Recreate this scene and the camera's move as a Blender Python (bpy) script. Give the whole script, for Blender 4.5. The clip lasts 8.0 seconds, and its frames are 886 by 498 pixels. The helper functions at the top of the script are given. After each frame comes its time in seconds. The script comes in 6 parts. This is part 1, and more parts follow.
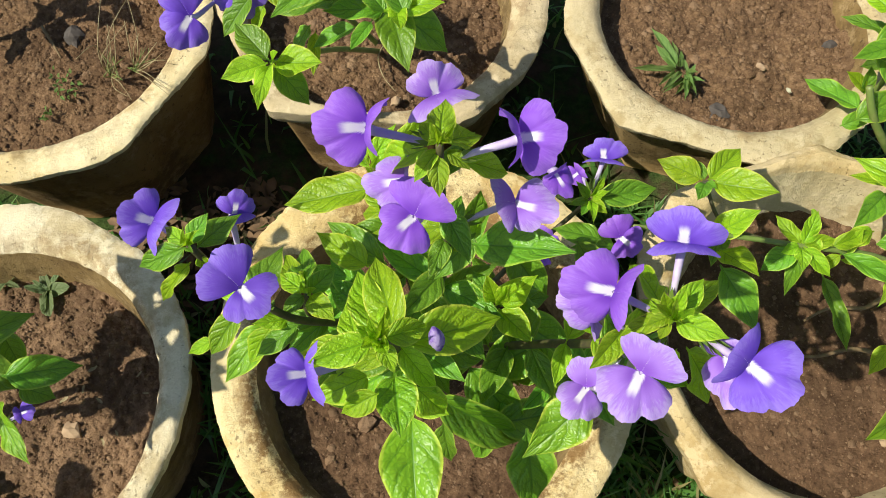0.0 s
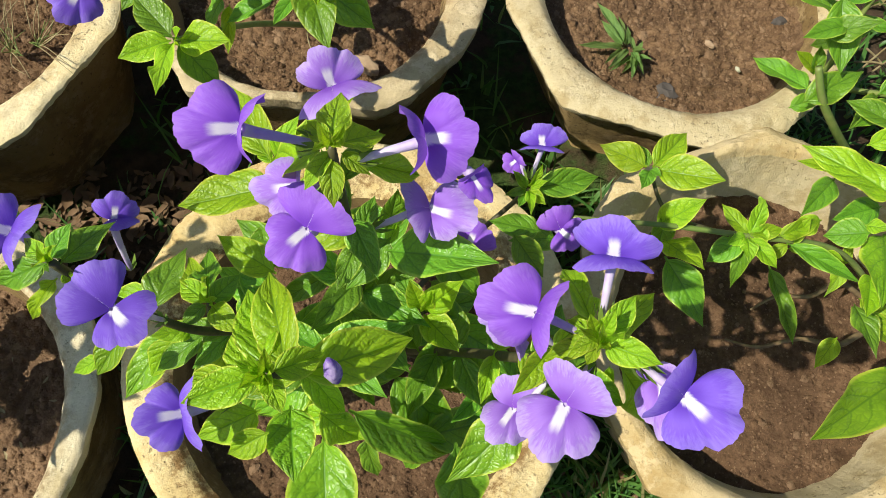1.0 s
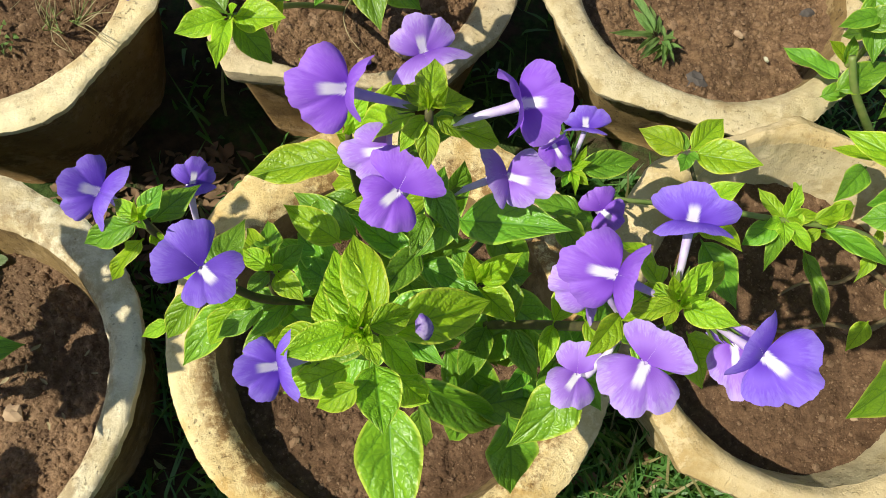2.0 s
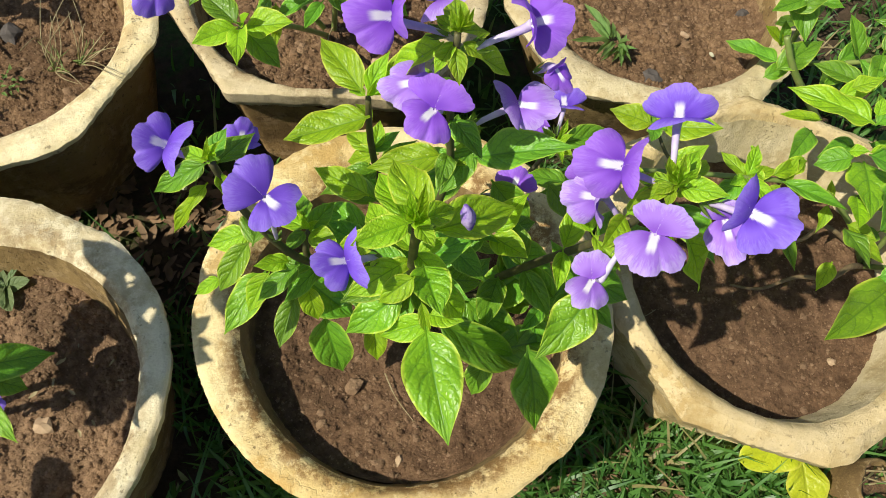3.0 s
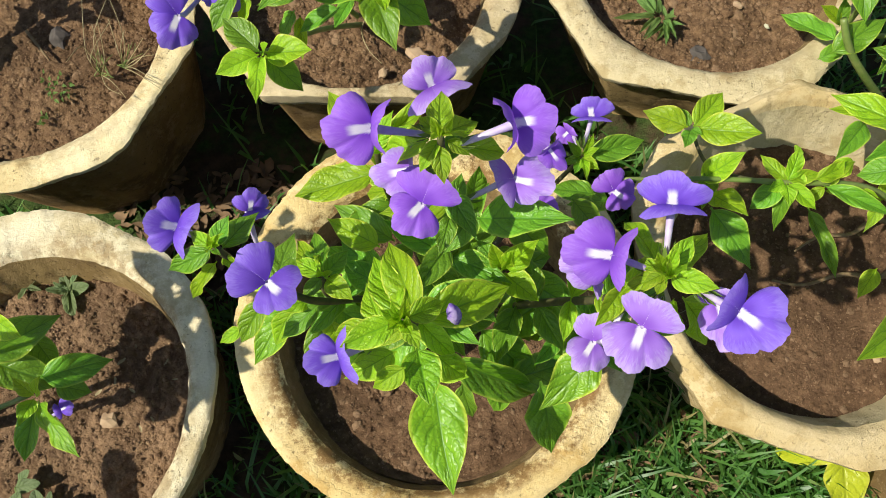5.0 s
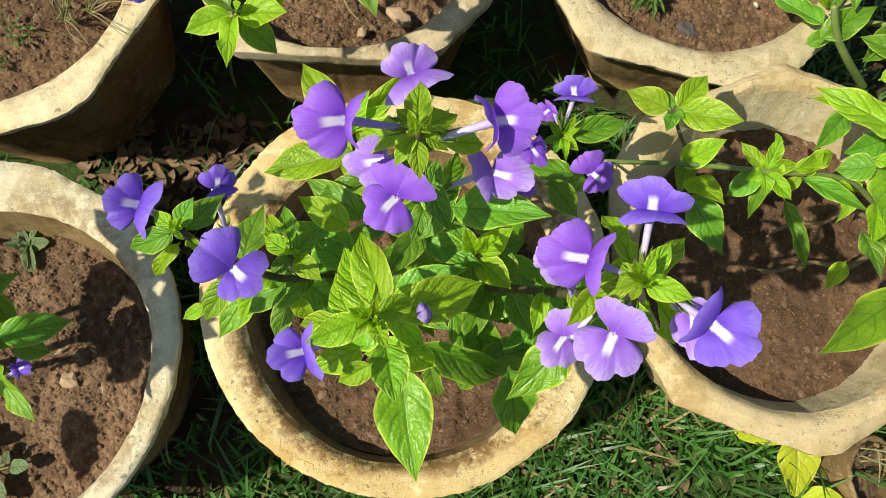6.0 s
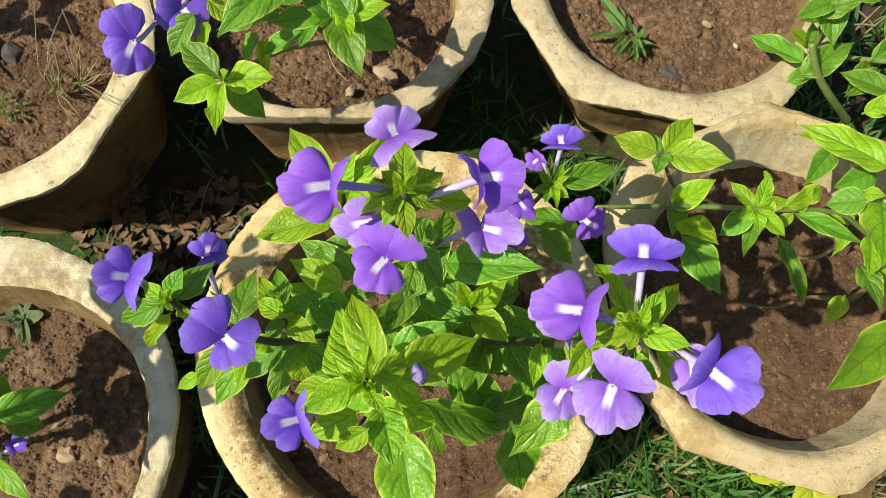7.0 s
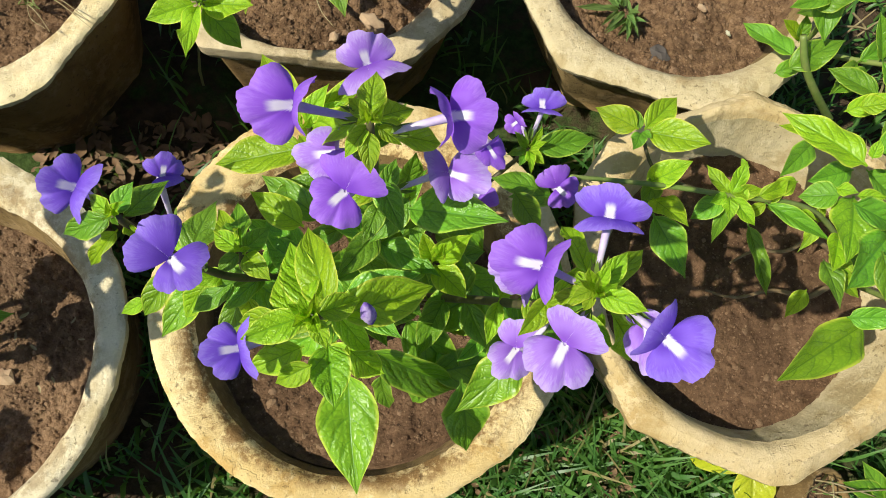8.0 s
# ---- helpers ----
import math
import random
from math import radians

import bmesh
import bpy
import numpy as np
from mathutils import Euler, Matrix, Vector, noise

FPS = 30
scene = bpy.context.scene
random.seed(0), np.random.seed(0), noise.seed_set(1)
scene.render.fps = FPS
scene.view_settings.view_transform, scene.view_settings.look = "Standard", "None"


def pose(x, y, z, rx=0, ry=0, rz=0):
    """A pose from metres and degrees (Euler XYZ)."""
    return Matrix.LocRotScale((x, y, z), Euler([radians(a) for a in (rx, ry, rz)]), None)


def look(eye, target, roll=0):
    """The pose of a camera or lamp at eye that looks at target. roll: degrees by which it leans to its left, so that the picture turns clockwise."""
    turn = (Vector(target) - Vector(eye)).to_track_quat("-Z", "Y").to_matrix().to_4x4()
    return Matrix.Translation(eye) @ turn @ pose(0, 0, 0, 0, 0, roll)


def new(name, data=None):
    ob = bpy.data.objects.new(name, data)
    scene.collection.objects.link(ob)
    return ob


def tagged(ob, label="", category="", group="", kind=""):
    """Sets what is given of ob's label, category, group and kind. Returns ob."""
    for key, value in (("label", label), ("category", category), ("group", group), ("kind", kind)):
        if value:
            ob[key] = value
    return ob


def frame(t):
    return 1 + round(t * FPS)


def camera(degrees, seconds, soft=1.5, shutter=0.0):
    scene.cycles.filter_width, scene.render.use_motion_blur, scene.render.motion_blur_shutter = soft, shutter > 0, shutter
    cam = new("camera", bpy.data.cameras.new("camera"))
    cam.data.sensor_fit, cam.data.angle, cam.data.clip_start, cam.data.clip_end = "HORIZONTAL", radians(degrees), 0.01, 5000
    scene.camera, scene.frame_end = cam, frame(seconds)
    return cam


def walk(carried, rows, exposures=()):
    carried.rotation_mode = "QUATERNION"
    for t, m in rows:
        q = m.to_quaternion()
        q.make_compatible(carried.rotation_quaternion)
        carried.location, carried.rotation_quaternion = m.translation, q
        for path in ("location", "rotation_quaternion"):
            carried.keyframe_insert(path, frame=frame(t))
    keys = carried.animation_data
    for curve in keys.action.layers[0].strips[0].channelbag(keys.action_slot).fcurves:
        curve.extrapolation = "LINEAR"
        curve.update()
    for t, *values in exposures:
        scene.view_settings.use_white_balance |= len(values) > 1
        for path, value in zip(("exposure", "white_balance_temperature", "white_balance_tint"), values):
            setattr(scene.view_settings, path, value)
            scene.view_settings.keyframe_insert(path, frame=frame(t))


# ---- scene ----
cam = camera(63.57, 8.0, soft=0.95)
ROWS = [
    (0.0, pose(0.0055, -0.1632, 0.9086, 22.36, -0.70, -0.29)),
    (0.5, pose(0.0321, -0.1486, 0.8901, 20.74, -2.04, -1.35)),
    (1.0, pose(0.0301, -0.1317, 0.8777, 20.15, -3.51, -1.99)),
    (1.5, pose(0.0098, -0.1411, 0.8758, 19.21, -3.11, -0.80)),
    (1.7, pose(0.0015, -0.1411, 0.8779, 19.18, -3.37, -0.85)),
    (2.8, pose(-0.0341, -0.2078, 0.8882, 24.14, -4.93, -5.36)),
    (3.0, pose(-0.0474, -0.2294, 0.8967, 25.19, -4.74, -7.01)),
    (3.5, pose(-0.0561, -0.2500, 0.9087, 26.00, -4.84, -9.48)),
    (4.0, pose(-0.0436, -0.2361, 0.9310, 23.99, -2.98, -7.24)),
    (4.2, pose(-0.0270, -0.2148, 0.9403, 23.51, -1.45, -6.15)),
    (5.3, pose(-0.0003, -0.1527, 0.9347, 15.69, 0.76, -5.29)),
    (5.5, pose(-0.0014, -0.1504, 0.9275, 14.39, 0.35, -4.16)),
    (6.0, pose(0.0011, -0.1343, 0.9348, 14.38, -1.92, -3.68)),
    (6.5, pose(0.0026, -0.1280, 0.9383, 17.55, 0.14, -6.32)),
    (7.0, pose(0.0058, -0.1294, 0.9342, 18.28, -1.14, -6.38)),
    (7.5, pose(0.0124, -0.1356, 0.9238, 15.61, -4.63, -4.00)),
    (8.0, pose(0.0124, -0.1405, 0.9199, 15.91, -4.73, -1.57)),
]
walk(cam, ROWS)

# ---- light ----
LIGHT = Vector((0.83, 0.25, -1.0)).normalized()          # the way the sunlight travels
world = bpy.data.worlds.new("sky")
scene.world = world
world.use_nodes = True
wn = world.node_tree.nodes
sky = wn.new("ShaderNodeTexSky")
sky.sky_type = "NISHITA"
sky.sun_disc = False
sky.sun_elevation = math.asin(-LIGHT.z)
sky.sun_rotation = math.atan2(-LIGHT.x, -LIGHT.y)
wn["Background"].inputs["Strength"].default_value = 0.082
world.node_tree.links.new(sky.outputs[0], wn["Background"].inputs["Color"])
lamp = bpy.data.lights.new("sun", "SUN")
lamp.energy, lamp.angle, lamp.color = 5.0, radians(0.53), (1.0, 0.945, 0.81)
sun = new("sun", lamp)
sun.matrix_world = look((-3, -1.3, 5), Vector((-3, -1.3, 5)) + LIGHT)
scene.view_settings.exposure = 0.30

GROUND = 0.09


# ---- materials ----
class Nodes:
    """A small writer for node materials."""

    def __init__(self, name):
        self.mat = bpy.data.materials.new(name)
        self.mat.use_nodes = True
        self.tree = self.mat.node_tree
        self.bsdf = self.tree.nodes["Principled BSDF"]
        self.out = self.tree.nodes["Material Output"]

    def add(self, kind):
        return self.tree.nodes.new(kind)

    def put(self, socket, value):
        if isinstance(value, bpy.types.NodeSocket):
            self.tree.links.new(value, socket)
        elif isinstance(value, bpy.types.Node):
            self.tree.links.new(value.outputs[0], socket)
        else:
            socket.default_value = value

    def math(self, op, a, b=0.0, clamp=False):
        n = self.add("ShaderNodeMath")
        n.operation, n.use_clamp = op, clamp
        self.put(n.inputs[0], a)
        self.put(n.inputs[1], b)
        return n.outputs[0]

    def ramp(self, value, a, b):
        n = self.add("ShaderNodeMapRange")
        n.interpolation_type = "SMOOTHSTEP"
        self.put(n.inputs[0], value)
        n.inputs[1].default_value, n.inputs[2].default_value = a, b
        return n.outputs[0]

    def mix(self, f, a, b):
        n = self.add("ShaderNodeMix")
        n.data_type = "RGBA"
        self.put(n.inputs[0], f)
        self.put(n.inputs[6], a if not isinstance(a, tuple) else (*a, 1.0))
        self.put(n.inputs[7], b if not isinstance(b, tuple) else (*b, 1.0))
        return n.outputs[2]

    def noise(self, scale, detail=4.0, rough=0.55, vector=None):
        n = self.add("ShaderNodeTexNoise")
        n.inputs["Scale"].default_value, n.inputs["Detail"].default_value, n.inputs["Roughness"].default_value = scale, detail, rough
        self.put(n.inputs["Vector"], vector if vector is not None else self.place())
        return n.outputs[0]

    def place(self):
        return self.add("ShaderNodeTexCoord").outputs["Object"]

    def shifted(self, by):
        n = self.add("ShaderNodeVectorMath")
        n.operation = "ADD"
        self.put(n.inputs[0], self.place())
        n.inputs[1].default_value = (by, by * 0.7, -by)
        return n.outputs[0]

    def random(self):
        return self.add("ShaderNodeObjectInfo").outputs["Random"]

    def bump(self, height, strength, distance):
        n = self.add("ShaderNodeBump")
        n.inputs["Strength"].default_value, n.inputs["Distance"].default_value = strength, distance
        self.put(n.inputs["Height"], height)
        self.put(self.bsdf.inputs["Normal"], n.outputs[0])
        return n.outputs[0]

    def set(self, colour, rough, spec=0.5):
        self.put(self.bsdf.inputs["Base Color"], colour if not isinstance(colour, tuple) else (*colour, 1.0))
        self.put(self.bsdf.inputs["Roughness"], rough)
        self.put(self.bsdf.inputs["Specular IOR Level"], spec)
        return self.mat

    def thin(self, colour, share):
        """Light that passes through a thin leaf or petal."""
        t = self.add("ShaderNodeBsdfTranslucent")
        self.put(t.inputs["Color"], colour if not isinstance(colour, tuple) else (*colour, 1.0))
        m = self.add("ShaderNodeMixShader")
        m.inputs[0].default_value = share
        self.tree.links.new(self.bsdf.outputs[0], m.inputs[1])
        self.tree.links.new(t.outputs[0], m.inputs[2])
        self.tree.links.new(m.outputs[0], self.out.inputs["Surface"])


def cement(name, light, dark, stain, pits, soiled=0.0):
    """Rough cast cement with an old cream wash: mottled, pitted, cracked and stained."""
    n = Nodes(name)
    colour = n.mix(n.ramp(n.noise(7.0, 7.0, 0.68), 0.40, 0.62), light, dark)
    ochre = n.ramp(n.noise(13.0, 9.0, 0.76, n.shifted(1.7)), 0.47, 0.60)
    colour = n.mix(n.math("MULTIPLY", ochre, 0.72), colour, stain)
    chalk = n.ramp(n.noise(34.0, 9.0, 0.76, n.shifted(3.1)), 0.52, 0.60)
    colour = n.mix(n.math("MULTIPLY", chalk, 0.42), colour, tuple(min(0.9, 1.2 * v + 0.06) for v in light))
    fine = n.noise(260.0, 6.0, 0.75)
    colour = n.mix(n.math("MULTIPLY", n.ramp(fine, 0.50, 0.72), 0.22), colour, stain)
    sparse = n.ramp(n.noise(11.0, 5.0, 0.7, n.shifted(5.3)), 0.47, 0.60)
    pit = n.math("MULTIPLY", n.ramp(n.noise(210.0, 3.0, 0.6), 0.60, 0.66), sparse)
    scar = n.ramp(n.noise(70.0, 6.0, 0.75, n.shifted(8.0)), 0.66, 0.72)
    warp = n.add("ShaderNodeVectorMath")
    warp.operation = "ADD"
    bend = n.add("ShaderNodeTexNoise")
    bend.inputs["Scale"].default_value, bend.inputs["Detail"].default_value = 16.0, 5.0
    n.put(bend.inputs["Vector"], n.place())
    n.put(warp.inputs[0], n.place())
    reach = n.add("ShaderNodeVectorMath")
    reach.operation = "SCALE"
    n.put(reach.inputs[0], bend.outputs["Color"])
    reach.inputs["Scale"].default_value = 0.12
    n.put(warp.inputs[1], reach.outputs[0])
    net = n.add("ShaderNodeTexVoronoi")
    net.feature = "DISTANCE_TO_EDGE"
    net.inputs["Scale"].default_value = 9.0
    n.put(net.inputs["Vector"], warp.outputs[0])
    crack = n.math("SUBTRACT", 1.0, n.ramp(net.outputs[0], 0.002, 0.010))
    crack = n.math("MULTIPLY", crack, n.ramp(n.noise(6.0, 3.0), 0.58, 0.66))
    across = n.add("ShaderNodeSeparateXYZ")
    n.put(across.inputs[0], n.add("ShaderNodeTexCoord").outputs["UV"])
    near = n.math("SUBTRACT", across.outputs[0], n.math("MULTIPLY", n.math("SUBTRACT", n.noise(9.0, 7.0, 0.72, n.shifted(4.4)), 0.5), 1.9))
    splash = n.math("MULTIPLY", n.math("SUBTRACT", 1.0, n.ramp(near, 0.16, 0.66)), n.ramp(across.outputs[1], 0.1, 0.3))
    splash = n.math("MULTIPLY", splash, n.ramp(n.noise(60.0, 8.0, 0.78, n.shifted(6.1)), 0.40, 0.56))
    colour = n.mix(n.math("MULTIPLY", splash, soiled), colour, (0.20, 0.105, 0.035))
    deep = n.math("MAXIMUM", n.math("MAXIMUM", pit, n.math("MULTIPLY", scar, 0.3)), n.math("MULTIPLY", crack, 0.5))
    colour = n.mix(n.math("MULTIPLY", deep, pits), colour, (0.11, 0.07, 0.032))
    h = n.math("ADD", n.math("MULTIPLY", fine, 0.55), n.math("MULTIPLY", n.noise(48.0, 8.0, 0.72), 1.1))
    h = n.math("ADD", h, n.math("MULTIPLY", chalk, 0.16))
    n.bump(n.math("SUBTRACT", h, n.math("MULTIPLY", deep, 0.6)), 0.7, 0.0032)
    return n.set(colour, 0.92, 0.2)


CREAM = cement("cream_cement", (0.72, 0.585, 0.31), (0.60, 0.44, 0.185), (0.43, 0.265, 0.075), 0.55, 0.92)
PALE = cement("pale_cement", (0.73, 0.65, 0.45), (0.63, 0.535, 0.325), (0.43, 0.34, 0.18), 0.5, 0.5)
SANDY = cement("sandy_cement", (0.76, 0.655, 0.405), (0.66, 0.53, 0.275), (0.47, 0.34, 0.14), 0.6, 0.35)
GREYED = cement("weathered_cement", (0.56, 0.46, 0.28), (0.45, 0.355, 0.195), (0.29, 0.215, 0.11), 0.9, 0.5)
BUFF = cement("buff_cement", (0.55, 0.465, 0.28), (0.47, 0.38, 0.21), (0.36, 0.27, 0.125), 0.5, 0.25)
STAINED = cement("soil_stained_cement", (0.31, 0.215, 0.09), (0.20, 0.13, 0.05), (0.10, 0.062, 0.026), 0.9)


def earth(name, a, b, scale):
    n = Nodes(name)
    colour = n.mix(n.ramp(n.noise(scale, 8.0, 0.78), 0.36, 0.64), a, b)
    speck = n.ramp(n.noise(300.0, 3.0, 0.6), 0.63, 0.70)
    colour = n.mix(n.math("MULTIPLY", speck, 0.75), colour, (0.40, 0.26, 0.155))
    hole = n.ramp(n.noise(240.0, 3.0, 0.6, n.shifted(2.0)), 0.60, 0.70)
    colour = n.mix(n.math("MULTIPLY", hole, 0.32), colour, tuple(0.35 * v for v in a))
    colour = n.mix(n.math("MULTIPLY", n.ramp(n.noise(11.0, 5.0, 0.7), 0.46, 0.62), 0.5), colour, tuple(0.62 * v for v in a))
    own = n.add("ShaderNodeNewGeometry").outputs["Random Per Island"]
    colour = n.mix(n.math("MULTIPLY", n.ramp(own, 0.62, 0.98), 0.40), colour, (0.45, 0.30, 0.18))
    h = n.math("ADD", n.noise(190.0, 9.0, 0.82), n.math("MULTIPLY", speck, 0.30))
    n.bump(n.math("SUBTRACT", h, n.math("MULTIPLY", hole, 0.12)), 0.9, 0.0042)
    return n.set(colour, 0.95, 0.15)


SOIL = earth("red_brown_soil", (0.130, 0.075, 0.040), (0.28, 0.172, 0.091), 90.0)
SOIL_DRY = earth("dry_brown_soil", (0.165, 0.098, 0.055), (0.36, 0.230, 0.130), 85.0)
SOIL_PALE = earth("dry_soil", (0.108, 0.061, 0.033), (0.225, 0.134, 0.074), 80.0)
# a browner, darker cement for the outer walls below the rims
BROWN_CEMENT = cement("brown_wall_cement", (0.27, 0.175, 0.07), (0.20, 0.12, 0.045), (0.10, 0.06, 0.025), 0.9)
TAN = cement("tan_cement", (0.58, 0.465, 0.26), (0.49, 0.37, 0.175), (0.38, 0.26, 0.10), 0.32, 0.12)


def lawn():
    """Dark earth between mossy, worn patches of lawn."""
    n = Nodes("ground_dirt")
    colour = n.mix(n.ramp(n.noise(30.0, 7.0, 0.75), 0.36, 0.64), (0.06, 0.042, 0.025), (0.12, 0.08, 0.05))
    moss = n.ramp(n.noise(4.0, 7.0, 0.72), 0.46, 0.58)
    green = n.mix(n.ramp(n.noise(90.0, 5.0, 0.7), 0.35, 0.65), (0.03, 0.075, 0.014), (0.075, 0.14, 0.03))
    colour = n.mix(n.math("MULTIPLY", moss, 0.85), colour, green)
    n.bump(n.noise(60.0, 8.0, 0.8), 1.0, 0.012)
    return n.set(colour, 0.95, 0.15)


DIRT = lawn()


def leaf_material(name, blade, vein, edge, lit_through, gloss, share=0.40):
    """A soft, quilted leaf with a fine dark net of veins and a paler margin."""
    n = Nodes(name)
    uv = n.add("ShaderNodeTexCoord").outputs["UV"]
    sep = n.add("ShaderNodeSeparateXYZ")
    n.put(sep.inputs[0], uv)
    u, v = sep.outputs[0], sep.outputs[1]
    rnd = n.random()
    side = n.math("ABSOLUTE", n.math("MULTIPLY", n.math("SUBTRACT", u, 0.5), 2.0))
    own = n.add("ShaderNodeCombineXYZ")
    n.put(own.inputs[0], n.math("ADD", u, n.math("MULTIPLY", rnd, 17.0)))
    n.put(own.inputs[1], n.math("MULTIPLY", v, 2.0))
    wobble = n.math("MULTIPLY", n.math("SUBTRACT", n.noise(4.0, 3.0, 0.6, own.outputs[0]), 0.5), 0.6)
    s = n.math("SUBTRACT", n.math("MULTIPLY", v, 5.2), n.math("MULTIPLY", n.math("POWER", side, 1.3), 1.7))
    rib = n.math("PINGPONG", n.math("ADD", s, wobble), 0.5)
    ribs = n.math("MULTIPLY", n.math("SUBTRACT", 0.8, n.math("MULTIPLY", n.ramp(rib, 0.01, 0.11), 0.8)), n.math("SUBTRACT", 1.0, n.ramp(side, 0.70, 0.94)))
    mid = n.math("SUBTRACT", 1.0, n.ramp(side, 0.012, 0.07))
    net = n.add("ShaderNodeTexVoronoi")
    net.feature = "DISTANCE_TO_EDGE"
    net.inputs["Scale"].default_value = 9.0
    n.put(net.inputs["Vector"], own.outputs[0])
    mesh = n.math("SUBTRACT", 1.0, n.ramp(net.outputs[0], 0.01, 0.16))
    veins = n.math("MAXIMUM", n.math("MAXIMUM", ribs, mid), n.math("MULTIPLY", mesh, 0.34))
    tone = n.add("ShaderNodeHueSaturation")
    n.put(tone.inputs["Hue"], n.math("ADD", 0.486, n.math("MULTIPLY", rnd, 0.026)))
    n.put(tone.inputs["Value"], n.math("ADD", 0.78, n.math("MULTIPLY", rnd, 0.42)))
    patch = n.noise(2.2, 4.0, 0.65, own.outputs[0])
    colour = n.mix(n.math("MULTIPLY", n.ramp(patch, 0.44, 0.66), 0.36), blade, vein)
    colour = n.mix(n.math("MULTIPLY", veins, 0.66), colour, vein)
    colour = n.mix(n.math("MULTIPLY", n.ramp(side, 0.84, 0.98), 0.85), colour, edge)
    n.put(tone.inputs["Color"], colour)
    puff = n.math("ADD", n.math("MULTIPLY", n.ramp(rib, 0.0, 0.30), 0.52), n.math("MULTIPLY", n.ramp(net.outputs[0], 0.0, 0.30), 0.22))
    puff = n.math("ADD", puff, n.math("MULTIPLY", n.noise(3.0, 2.0, 0.5, own.outputs[0]), 0.6))
    n.bump(n.math("MULTIPLY", puff, n.ramp(side, 0.0, 0.14)), 0.60, 0.0017)
    n.thin(n.mix(n.math("MULTIPLY", veins, 0.6), lit_through, vein), share)
    sheen = n.math("ADD", gloss, n.math("MULTIPLY", n.noise(4.0, 3.0, 0.6, own.outputs[0]), 0.16))
    return n.set(tone.outputs[0], sheen, 0.5)


LIME = leaf_material("young_lime_leaf", (0.335, 0.565, 0.016), (0.09, 0.265, 0.012), (0.66, 0.74, 0.08), (0.56, 0.84, 0.02), 0.34)
GREEN = leaf_material("mature_green_leaf", (0.150, 0.345, 0.020), (0.048, 0.165, 0.013), (0.40, 0.56, 0.06), (0.33, 0.56, 0.02), 0.32, 0.27)
MID = leaf_material("full_grown_leaf", (0.215, 0.445, 0.018), (0.055, 0.195, 0.012), (0.56, 0.69, 0.07), (0.42, 0.70, 0.02), 0.30, 0.32)
YELLOWED = leaf_material("yellowed_leaf", (0.60, 0.68, 0.03), (0.44, 0.54, 0.03), (0.66, 0.66, 0.08), (0.72, 0.76, 0.04), 0.30)
PALE_LEAF = leaf_material("pale_weed_leaf", (0.18, 0.31, 0.075), (0.10, 0.20, 0.05), (0.28, 0.36, 0.10), (0.32, 0.46, 0.10), 0.45)
SPOON_LEAF = leaf_material("grey_spoon_leaf", (0.155, 0.215, 0.085), (0.115, 0.170, 0.065), (0.22, 0.27, 0.11), (0.22, 0.30, 0.09), 0.45, 0.25)


def petal_material(name, base, middle, margin):
    """A thin ruffled petal: deep at the throat, paler at the margin, with fine radial veins and a white throat mark."""
    n = Nodes(name)
    uv = n.add("ShaderNodeTexCoord").outputs["UV"]
    sep = n.add("ShaderNodeSeparateXYZ")
    n.put(sep.inputs[0], uv)
    r, turn = sep.outputs[0], n.math("MULTIPLY", n.math("SUBTRACT", sep.outputs[1], 0.5), 2 * math.pi)
    x, y = n.math("MULTIPLY", r, n.math("COSINE", turn)), n.math("ABSOLUTE", n.math("MULTIPLY", r, n.math("SINE", turn)))
    ray = n.add("ShaderNodeCombineXYZ")
    n.put(ray.inputs[0], n.math("MULTIPLY", turn, 6.0))
    n.put(ray.inputs[1], n.math("MULTIPLY", r, 1.8))
    n.put(ray.inputs[2], n.math("MULTIPLY", n.random(), 30.0))
    rays = n.noise(1.0, 5.0, 0.7, ray.outputs[0])
    soft = n.noise(3.2, 3.0, 0.6, ray.outputs[0])
    fray = n.math("MULTIPLY", n.math("SUBTRACT", rays, 0.5), 0.12)
    white = n.math("MULTIPLY", n.math("SUBTRACT", 1.0, n.ramp(n.math("ADD", y, fray), 0.07, 0.16)), n.math("SUBTRACT", 1.0, n.ramp(n.math("ADD", x, fray), 0.34, 0.58)))
    white = n.math("MULTIPLY", white, n.ramp(x, -0.02, 0.02))
    colour = n.mix(n.ramp(r, 0.12, 0.62), base, middle)
    colour = n.mix(n.math("MULTIPLY", n.ramp(n.math("ADD", r, n.math("MULTIPLY", n.math("SUBTRACT", soft, 0.5), 0.9)), 0.62, 1.05), 0.85), colour, margin)
    colour = n.mix(n.math("MULTIPLY", n.ramp(rays, 0.44, 0.70), 0.16), colour, base)
    tone = n.add("ShaderNodeHueSaturation")
    n.put(tone.inputs["Value"], n.math("ADD", 0.93, n.math("MULTIPLY", n.random(), 0.14)))
    n.put(tone.inputs["Color"], colour)
    colour = n.mix(white, tone.outputs[0], (0.88, 0.84, 0.93))
    n.bump(n.math("ADD", rays, n.math("MULTIPLY", soft, 0.8)), 0.16, 0.0012)
    n.thin(n.mix(white, tuple(min(0.95, 1.15 * v) for v in middle), (0.8, 0.76, 0.92)), 0.34)
    return n.set(colour, 0.55, 0.22)


PETAL = petal_material("violet_petal", (0.17, 0.046, 0.50), (0.285, 0.105, 0.68), (0.39, 0.20, 0.77))
BLUE_PETAL = petal_material("blue_violet_petal", (0.115, 0.042, 0.48), (0.205, 0.100, 0.68), (0.33, 0.23, 0.79))
MAUVE_PETAL = petal_material("pale_mauve_petal", (0.23, 0.08, 0.54), (0.37, 0.19, 0.73), (0.58, 0.45, 0.85))


